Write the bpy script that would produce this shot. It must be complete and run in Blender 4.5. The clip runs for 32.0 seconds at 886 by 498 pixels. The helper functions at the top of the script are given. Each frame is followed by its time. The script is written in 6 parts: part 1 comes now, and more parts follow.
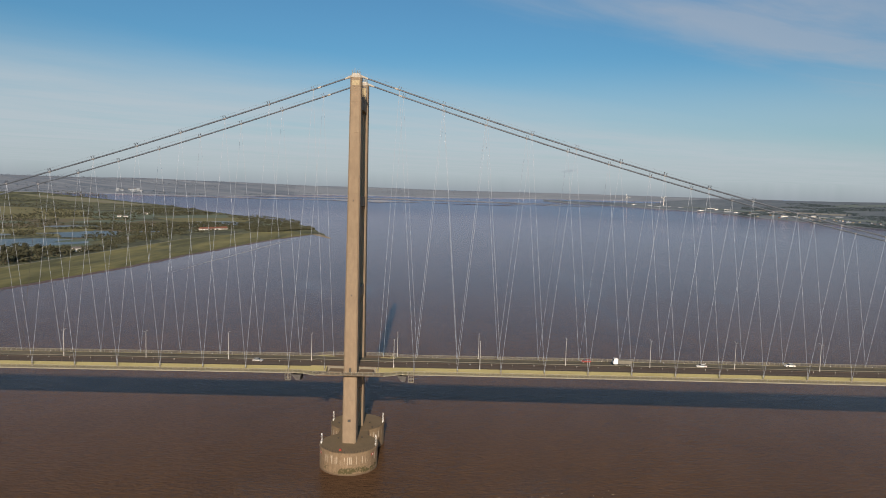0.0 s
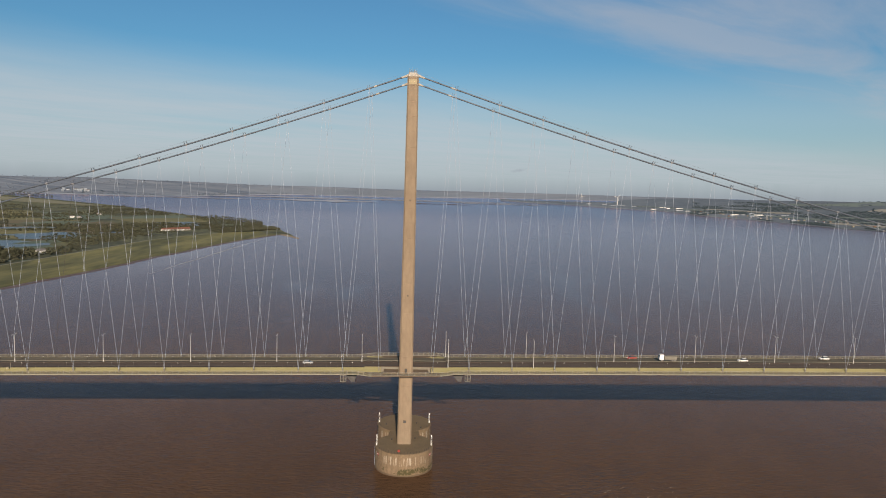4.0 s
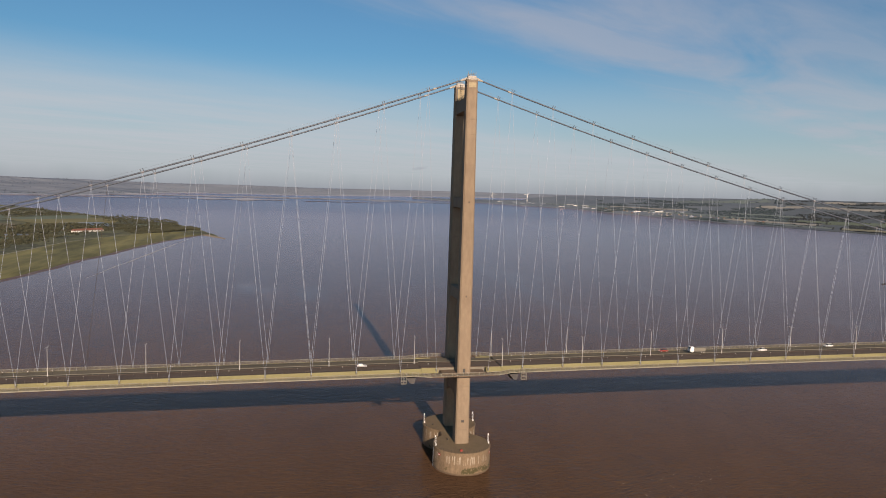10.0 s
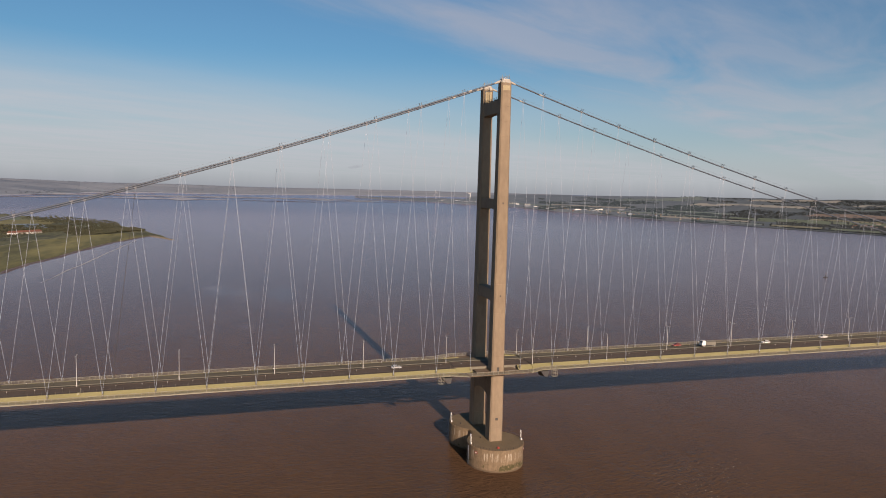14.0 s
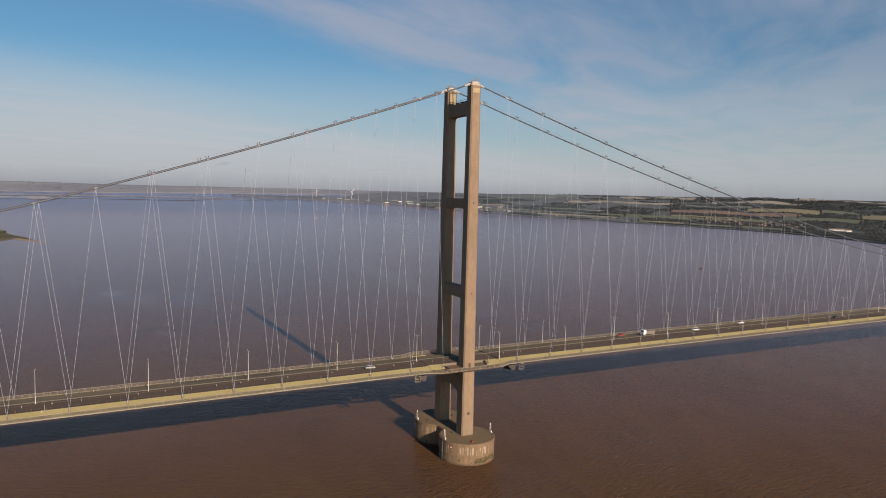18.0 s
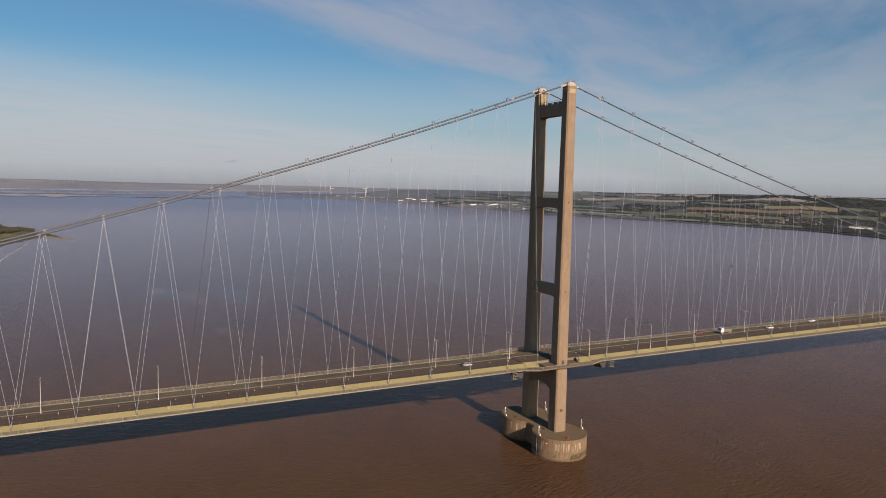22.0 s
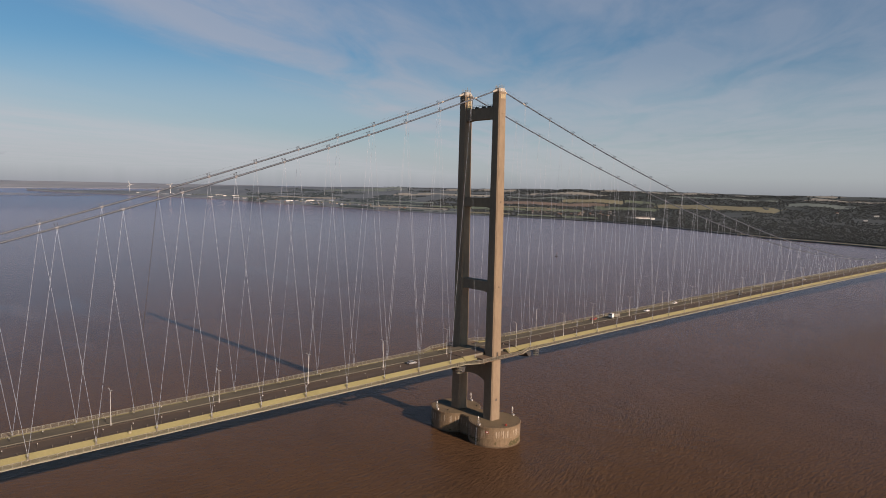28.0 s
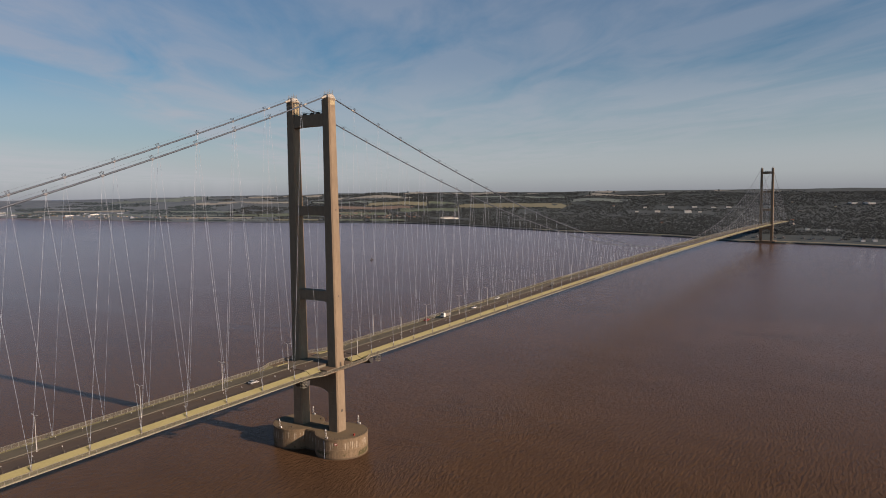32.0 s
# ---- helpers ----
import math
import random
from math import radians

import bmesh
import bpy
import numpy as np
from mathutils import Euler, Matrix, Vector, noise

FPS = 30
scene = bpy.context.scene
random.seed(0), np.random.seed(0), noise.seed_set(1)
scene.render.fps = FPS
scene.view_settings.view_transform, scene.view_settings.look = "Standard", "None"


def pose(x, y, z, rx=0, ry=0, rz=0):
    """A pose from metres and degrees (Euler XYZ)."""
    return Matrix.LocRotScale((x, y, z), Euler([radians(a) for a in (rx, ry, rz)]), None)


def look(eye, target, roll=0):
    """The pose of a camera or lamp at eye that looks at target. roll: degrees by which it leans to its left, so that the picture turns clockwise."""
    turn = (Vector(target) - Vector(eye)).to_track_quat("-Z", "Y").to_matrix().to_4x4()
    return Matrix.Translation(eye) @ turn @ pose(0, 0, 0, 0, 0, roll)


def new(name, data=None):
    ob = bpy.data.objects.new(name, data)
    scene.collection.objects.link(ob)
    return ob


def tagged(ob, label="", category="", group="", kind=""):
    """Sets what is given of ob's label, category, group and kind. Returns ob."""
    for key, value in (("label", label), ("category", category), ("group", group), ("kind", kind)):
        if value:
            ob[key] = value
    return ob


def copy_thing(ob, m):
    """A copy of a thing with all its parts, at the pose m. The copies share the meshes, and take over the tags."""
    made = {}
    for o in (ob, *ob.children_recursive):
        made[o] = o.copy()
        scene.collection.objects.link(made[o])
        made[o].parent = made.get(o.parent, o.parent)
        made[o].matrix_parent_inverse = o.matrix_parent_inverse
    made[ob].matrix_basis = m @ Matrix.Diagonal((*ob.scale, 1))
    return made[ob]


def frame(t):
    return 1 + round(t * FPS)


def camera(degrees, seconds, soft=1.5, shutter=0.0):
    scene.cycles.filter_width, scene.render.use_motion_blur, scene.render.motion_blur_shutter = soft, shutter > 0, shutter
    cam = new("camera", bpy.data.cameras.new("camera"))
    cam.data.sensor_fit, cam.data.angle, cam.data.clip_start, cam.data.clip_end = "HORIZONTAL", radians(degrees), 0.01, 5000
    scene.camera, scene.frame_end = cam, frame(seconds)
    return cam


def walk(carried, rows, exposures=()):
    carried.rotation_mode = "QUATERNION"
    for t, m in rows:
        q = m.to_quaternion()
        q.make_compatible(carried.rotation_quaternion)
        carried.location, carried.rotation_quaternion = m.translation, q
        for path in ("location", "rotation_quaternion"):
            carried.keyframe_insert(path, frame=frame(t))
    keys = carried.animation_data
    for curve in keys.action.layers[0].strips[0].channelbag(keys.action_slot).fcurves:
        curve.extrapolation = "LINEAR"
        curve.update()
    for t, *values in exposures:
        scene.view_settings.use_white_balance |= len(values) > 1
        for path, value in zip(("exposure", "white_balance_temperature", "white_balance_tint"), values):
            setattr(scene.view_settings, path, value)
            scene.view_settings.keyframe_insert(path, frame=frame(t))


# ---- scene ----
cam = camera(64.81, 32.0, soft=0.95)

# seconds, eye x, y, z, heading to the left of +y, pitch, roll
FLIGHT = [
    (0, 41.70, -296.28, 116.05, 0.97, -4.90, 1.70),
    (0.5, 36.29, -296.15, 115.86, -0.53, -4.90, 1.71),
    (1, 30.88, -296.03, 115.66, -1.06, -4.90, 1.72),
    (1.5, 25.47, -295.93, 115.48, -0.94, -4.90, 1.72),
    (2, 20.07, -295.87, 115.31, -0.82, -4.89, 1.72),
    (2.5, 14.68, -295.85, 115.16, -0.74, -4.88, 1.72),
    (3, 9.30, -295.88, 115.04, -1.71, -4.87, 1.70),
    (3.5, 3.93, -295.96, 114.94, -2.23, -4.85, 1.68),
    (5.5, -17.49, -296.10, 114.72, -5.99, -4.75, 1.57),
    (6, -22.84, -295.86, 114.69, -5.99, -4.74, 1.55),
    (6.5, -28.21, -295.46, 114.66, -6.03, -4.74, 1.55),
    (7, -33.57, -294.91, 114.64, -6.42, -4.75, 1.56),
    (7.5, -38.91, -294.28, 114.62, -6.94, -4.76, 1.58),
    (8, -44.22, -293.61, 114.62, -7.64, -4.77, 1.59),
    (8.5, -49.49, -292.96, 114.62, -8.05, -4.78, 1.61),
    (9, -54.69, -292.38, 114.65, -8.54, -4.79, 1.62),
    (9.5, -59.83, -291.89, 114.69, -9.43, -4.79, 1.63),
    (10, -64.91, -291.45, 114.74, -11.11, -4.78, 1.62),
    (10.5, -69.94, -291.00, 114.79, -12.39, -4.77, 1.61),
    (11, -74.93, -290.45, 114.84, -12.96, -4.76, 1.59),
    (11.5, -79.90, -289.76, 114.87, -13.44, -4.76, 1.57),
    (12, -84.85, -288.93, 114.89, -14.01, -4.76, 1.54),
    (12.5, -89.80, -287.98, 114.89, -14.64, -4.77, 1.51),
    (13, -94.77, -286.94, 114.88, -15.21, -4.77, 1.49),
    (13.5, -99.76, -285.81, 114.85, -15.80, -4.77, 1.48),
    (14, -104.77, -284.62, 114.82, -16.30, -4.76, 1.48),
    (14.5, -109.78, -283.37, 114.78, -16.98, -4.74, 1.48),
    (16.5, -129.57, -277.99, 114.69, -21.15, -4.69, 1.49),
    (17, -134.39, -276.59, 114.70, -22.26, -4.68, 1.48),
    (17.5, -139.14, -275.20, 114.74, -23.93, -4.69, 1.47),
    (18, -143.78, -273.79, 114.79, -26.49, -4.69, 1.44),
    (18.5, -148.31, -272.38, 114.85, -26.55, -4.71, 1.40),
    (19, -152.69, -270.96, 114.92, -26.35, -4.74, 1.37),
    (19.5, -156.94, -269.51, 114.97, -26.26, -4.77, 1.33),
    (20, -161.14, -268.00, 115.01, -26.06, -4.81, 1.30),
    (20.5, -165.42, -266.39, 115.02, -25.92, -4.85, 1.28),
    (21, -169.87, -264.62, 114.99, -25.83, -4.89, 1.29),
    (21.5, -174.57, -262.68, 114.92, -25.89, -4.91, 1.33),
    (22, -179.39, -260.60, 114.83, -25.88, -4.92, 1.38),
    (22.5, -184.15, -258.43, 114.78, -25.83, -4.91, 1.42),
    (23, -188.67, -256.22, 114.80, -25.84, -4.89, 1.45),
    (23.5, -192.82, -254.03, 114.92, -25.84, -4.86, 1.44),
    (24, -196.75, -251.83, 115.11, -27.76, -4.82, 1.42),
    (24.5, -200.62, -249.63, 115.32, -32.18, -4.79, 1.40),
    (25, -204.64, -247.40, 115.52, -34.88, -4.78, 1.39),
    (25.5, -208.92, -245.12, 115.66, -37.25, -4.79, 1.42),
    (27.5, -226.11, -235.56, 115.93, -41.62, -4.95, 1.36),
    (28, -229.61, -233.06, 116.02, -41.63, -4.97, 1.17),
    (28.5, -232.50, -230.55, 116.16, -41.53, -4.96, 0.89),
    (29, -234.75, -228.14, 116.32, -41.54, -4.93, 0.53),
    (29.5, -236.40, -226.00, 116.48, -42.39, -4.89, 0.16),
    (30, -237.44, -224.26, 116.64, -44.71, -4.83, -0.17),
    (30.5, -237.92, -223.04, 116.77, -47.88, -4.77, -0.42),
    (31, -237.97, -222.25, 116.88, -51.21, -4.71, -0.60),
    (31.5, -237.71, -221.73, 116.97, -54.34, -4.65, -0.73),
    (32, -237.32, -221.36, 117.06, -57.45, -4.58, -0.84),
]


def heading(x, y, z, yaw, pitch, roll):
    a, b = radians(yaw), radians(pitch)
    way = Vector((-math.sin(a) * math.cos(b), math.cos(a) * math.cos(b), math.sin(b)))
    return look((x, y, z), Vector((x, y, z)) + way, roll)


walk(cam, [(r[0], heading(*r[1:])) for r in FLIGHT], [(0.0, 0.46, 6640, 16), (6.0, 0.46, 6670, 18), (11.0, 0.46, 6930, 24), (19.0, 0.43, 7020, 26), (28.0, 0.39, 7020, 26), (32.0, 0.36, 7050, 26)])

# ---------------------------------------------------------------- light
SUN_UP = math.radians(22.6)
SUN_ROT = math.atan2(17, -400)
SUN_DIR = Vector((math.sin(SUN_ROT) * math.cos(SUN_UP), math.cos(SUN_ROT) * math.cos(SUN_UP), math.sin(SUN_UP)))
sun = new("sun", bpy.data.lights.new("sun", "SUN"))
sun.data.energy, sun.data.angle, sun.data.color = 5.0, radians(0.55), (1.0, 0.83, 0.62)
sun.matrix_world = look(SUN_DIR * 900, (0, 0, 0))

world = bpy.data.worlds.new("morning_sky")
scene.world = world
world.use_nodes = True


class Graph:
    """A small wrapper round a node tree."""

    def __init__(self, tree):
        self.tree = tree
        tree.nodes.clear()

    def node(self, kind):
        return self.tree.nodes.new(kind)

    def link(self, a, b):
        self.tree.links.new(a, b)
        return a

    def math(self, op, a, b=None, c=None, clamp=False):
        n = self.tree.nodes.new("ShaderNodeMath")
        n.operation, n.use_clamp = op, clamp
        for k, v in enumerate((a, b, c)):
            if v is None:
                continue
            if isinstance(v, (int, float)):
                n.inputs[k].default_value = v
            else:
                self.link(v, n.inputs[k])
        return n.outputs[0]

    def ramp(self, fac, stops, mode="LINEAR"):
        n = self.tree.nodes.new("ShaderNodeValToRGB")
        n.color_ramp.interpolation = mode
        e = n.color_ramp.elements
        while len(e) < len(stops):
            e.new(0.5)
        for el, (p, c) in zip(e, stops):
            el.position, el.color = p, (*c, 1) if len(c) == 3 else c
        if fac is not None:
            self.link(fac, n.inputs[0])
        return n.outputs[0]

    def mix(self, fac, a, b, blend="MIX"):
        n = self.tree.nodes.new("ShaderNodeMix")
        n.data_type, n.blend_type = "RGBA", blend
        n.clamp_factor = True
        for sock, v in ((n.inputs[0], fac), (n.inputs[6], a), (n.inputs[7], b)):
            if isinstance(v, (int, float)):
                sock.default_value = v
            elif isinstance(v, tuple):
                sock.default_value = (*v, 1)
            else:
                self.link(v, sock)
        return n.outputs[2]

    def noise(self, vec, scale, detail=4.0, rough=0.55, distort=0.0, dims="3D"):
        n = self.node("ShaderNodeTexNoise")
        n.noise_dimensions = dims
        n.inputs["Scale"].default_value, n.inputs["Detail"].default_value = scale, detail
        n.inputs["Roughness"].default_value, n.inputs["Distortion"].default_value = rough, distort
        if vec is not None:
            self.link(vec, n.inputs["Vector"])
        return n.outputs["Fac"]

    def mapping(self, vec, scale=(1, 1, 1), rot=(0, 0, 0), loc=(0, 0, 0)):
        n = self.node("ShaderNodeMapping")
        n.inputs["Scale"].default_value, n.inputs["Rotation"].default_value, n.inputs["Location"].default_value = scale, rot, loc
        self.link(vec, n.inputs["Vector"])
        return n.outputs[0]


def make_sky():
    g = Graph(world.node_tree)
    sky = g.node("ShaderNodeTexSky")
    sky.sky_type, sky.sun_disc, sky.sun_elevation, sky.sun_rotation = "NISHITA", False, SUN_UP, SUN_ROT
    sky.altitude, sky.air_density, sky.dust_density, sky.ozone_density = 100.0, 1.0, 1.2, 3.0
    tinted = g.mix(1.0, sky.outputs[0], (0.54, 1.0, 1.10), "MULTIPLY")
    way = g.node("ShaderNodeTexCoord").outputs["Generated"]
    sep = g.node("ShaderNodeSeparateXYZ")
    g.link(way, sep.inputs[0])
    up = g.math("MAXIMUM", sep.outputs["Z"], 0.02)
    # the dome as a flat sheet high over the river, on which the cirrus lies
    flat = g.node("ShaderNodeCombineXYZ")
    g.link(g.math("DIVIDE", sep.outputs["X"], up), flat.inputs[0])
    g.link(g.math("DIVIDE", sep.outputs["Y"], up), flat.inputs[1])
    along = g.mapping(flat.outputs[0], rot=(0, 0, radians(-39)))
    cut = g.node("ShaderNodeSeparateXYZ")
    g.link(along, cut.inputs[0])
    # bank of cirrus with a long edge, wisps within it
    wander = g.noise(g.mapping(along, scale=(0.35, 0.9, 1)), 1.0, 6.0, 0.6, 0.6)
    side = g.math("ADD", cut.outputs["Y"], g.math("MULTIPLY", g.math("SUBTRACT", wander, 0.5), 0.9))
    span = g.math("MULTIPLY_ADD", side, 1 / 24.0, 8.0 / 24.0)
    bank = g.ramp(span, [(0.0, (0.1, 0.1, 0.1)), (0.10, (0.5, 0.5, 0.5)), (0.2, (0.5, 0.5, 0.5)), (0.36, (0.65, 0.65, 0.65)), (0.435, (1, 1, 1)), (0.458, (0, 0, 0))])
    wisp = g.noise(g.mapping(along, scale=(0.42, 1.15, 1), rot=(0, 0, radians(9))), 1.1, 7.0, 0.56, 0.5)
    wisp = g.ramp(wisp, [(0.36, (0.16, 0.16, 0.16)), (0.60, (1, 1, 1))])
    veil = g.math("MULTIPLY", bank, wisp)
    veil = g.math("MULTIPLY", veil, g.ramp(sep.outputs["Z"], [(0.24, (1, 1, 1)), (0.5, (0, 0, 0))]))
    clouded = g.mix(g.math("MULTIPLY", veil, 0.68), tinted, (4.65, 5.5, 6.4))
    # thin high veil low over the far shore
    far = g.ramp(span, [(0.535, (0, 0, 0)), (0.61, (0.42, 0.42, 0.42)), (0.68, (0.85, 0.85, 0.85)), (1.0, (1, 1, 1))])
    thin = g.noise(g.mapping(along, scale=(0.28, 0.6, 1)), 1.0, 6.0, 0.6, 0.3)
    far = g.math("MULTIPLY", far, g.ramp(thin, [(0.3, (0.45, 0.45, 0.45)), (0.6, (1, 1, 1))]))
    far = g.math("MULTIPLY", far, g.ramp(sep.outputs["Z"], [(0.15, (1, 1, 1)), (0.26, (0.35, 0.35, 0.35)), (0.38, (0, 0, 0))]))
    clouded = g.mix(g.math("MULTIPLY", far, 0.85), clouded, (5.85, 7.0, 7.6))
    # haze along the horizon, greyest right on it
    low = g.ramp(sep.outputs["Z"], [(0.0, (1, 1, 1)), (0.03, (0.9, 0.9, 0.9)), (0.09, (0.5, 0.5, 0.5)), (0.19, (0, 0, 0))], "EASE")
    tone = g.ramp(sep.outputs["Z"], [(0.0, (0.66, 0.69, 0.72)), (0.008, (0.76, 0.80, 0.81)), (0.022, (0.92, 0.97, 0.97)), (0.06, (1.00, 1.05, 1.07))])
    tone = g.mix(1.0, tone, (5.9, 6.7, 7.0), "MULTIPLY")
    hazed = g.mix(g.math("MULTIPLY", low, 0.85), clouded, tone)
    # one small dark cloud low over the far water
    turned = g.node("ShaderNodeSeparateXYZ")
    g.link(g.mapping(way, rot=(0, 0, radians(9.0))), turned.inputs[0])
    aside = g.math("MULTIPLY", turned.outputs["X"], 1 / 0.017)
    rise = g.math("MULTIPLY", g.math("SUBTRACT", sep.outputs["Z"], g.math("MULTIPLY_ADD", turned.outputs["X"], 0.16, 0.0306)), 1 / 0.0034)
    ring = g.math("ADD", g.math("MULTIPLY", aside, aside), g.math("MULTIPLY", rise, rise))
    ring = g.math("ADD", ring, g.math("MULTIPLY", g.noise(way, 260.0, 3.0), 0.9))
    puff = g.math("MULTIPLY", g.ramp(ring, [(0.3, (1, 1, 1)), (1.0, (0, 0, 0))]), g.math("GREATER_THAN", turned.outputs["Y"], 0.0))
    hazed = g.mix(g.math("MULTIPLY", puff, 0.32), hazed, (3.2, 3.6, 4.2))
    back = g.node("ShaderNodeBackground")
    back.inputs["Strength"].default_value = 0.0565
    g.link(hazed, back.inputs[0])
    g.link(back.outputs[0], g.node("ShaderNodeOutputWorld").inputs[0])


make_sky()

# ---------------------------------------------------------------- materials


def surface(name, dark, light, rough=0.7, metal=0.0, grain=3.0, stain=0.15, bump=0.0, spread=0.5, island=0.0, place=True, stretch=(1, 1, 1), lo=0.32, hi=0.68):
    """A two-scale noisy surface: grain and stain are frequencies per metre."""
    m = bpy.data.materials.new(name)
    m.use_nodes = True
    g = Graph(m.node_tree)
    b = g.node("ShaderNodeBsdfPrincipled")
    if place:
        vec = g.node("ShaderNodeNewGeometry").outputs["Position"]
    else:
        vec = g.node("ShaderNodeTexCoord").outputs["Object"]
    vec = g.mapping(vec, scale=stretch)
    a = g.noise(vec, grain, 6.0, 0.6)
    c = g.noise(vec, stain, 4.0, 0.6, 0.4)
    f = g.math("ADD", g.math("MULTIPLY", a, 1 - spread), g.math("MULTIPLY", c, spread))
    if island:
        rnd = g.node("ShaderNodeObjectInfo").outputs["Random"]
        f = g.math("ADD", f, g.math("MULTIPLY", g.math("SUBTRACT", rnd, 0.5), island))
    col = g.ramp(f, [(lo, dark), (hi, light)])
    g.link(col, b.inputs["Base Color"])
    b.inputs["Metallic"].default_value = metal
    g.link(g.math("ADD", g.math("MULTIPLY", a, 0.25), rough - 0.125, clamp=True), b.inputs["Roughness"])
    if bump:
        n = g.node("ShaderNodeBump")
        n.inputs["Distance"].default_value = bump
        g.link(a, n.inputs["Height"])
        g.link(n.outputs[0], b.inputs["Normal"])
    g.link(b.outputs[0], g.node("ShaderNodeOutputMaterial").inputs[0])
    return m


M = {
    "concrete": surface("tower_concrete", (0.136, 0.102, 0.068), (0.224, 0.174, 0.120), 0.85, grain=0.8, stain=0.07, bump=0.02, stretch=(1, 1, 0.35)),
    "cap": surface("pale_saddle_cover", (0.225, 0.208, 0.178), (0.370, 0.352, 0.315), 0.7, grain=1.2, stain=0.4),
    "caisson": surface("caisson_concrete", (0.106, 0.075, 0.047), (0.212, 0.155, 0.099), 0.9, grain=1.2, stain=0.12, bump=0.03, stretch=(1, 1, 0.5)),
    "caisson_top": surface("caisson_deck", (0.099, 0.073, 0.041), (0.152, 0.115, 0.068), 0.9, grain=1.5, stain=0.2),
    "asphalt": surface("dark_brown_asphalt", (0.048, 0.034, 0.024), (0.086, 0.063, 0.045), 0.85, grain=1.5, stain=0.12, stretch=(0.06, 1.2, 1), lo=0.36, hi=0.64),
    "asphalt_worn": surface("worn_olive_asphalt", (0.056, 0.049, 0.031), (0.122, 0.105, 0.070), 0.85, grain=0.9, stain=0.1, stretch=(0.2, 1.0, 1), lo=0.36, hi=0.64),
    "footway": surface("cream_footway", (0.178, 0.163, 0.072), (0.250, 0.230, 0.112), 0.75, grain=1.5, stain=0.08),
    "steel": surface("grey_deck_steel", (0.124, 0.115, 0.093), (0.186, 0.174, 0.137), 0.6, grain=1.5, stain=0.1),
    "rail": surface("galvanised_rail", (0.165, 0.16, 0.13), (0.26, 0.25, 0.205), 0.5, grain=4),
    "cable": surface("cable_paint", (0.040, 0.053, 0.073), (0.072, 0.090, 0.118), 0.5, grain=2),
    "hanger": surface("hanger_wire", (0.275, 0.320, 0.385), (0.375, 0.430, 0.505), 0.45, grain=2),
    "white": surface("white_paint", (0.56, 0.56, 0.54), (0.68, 0.68, 0.66), 0.5, grain=5),
    "dark": surface("dark_metal", (0.02, 0.02, 0.02), (0.05, 0.05, 0.05), 0.5, grain=5),
    "red": surface("red_paint", (0.174, 0.018, 0.013), (0.261, 0.037, 0.025), 0.5, grain=3),
    "grass": surface("grass", (0.037, 0.047, 0.011), (0.106, 0.106, 0.031), 0.95, grain=0.09, stain=0.012),
    # dark green of the far woods, blued and lifted to carry haze
    "hazed_leaf": surface("haze_tinted_foliage", (0.017, 0.025, 0.030), (0.035, 0.045, 0.048), 0.95, grain=0.1, stain=0.01),
}


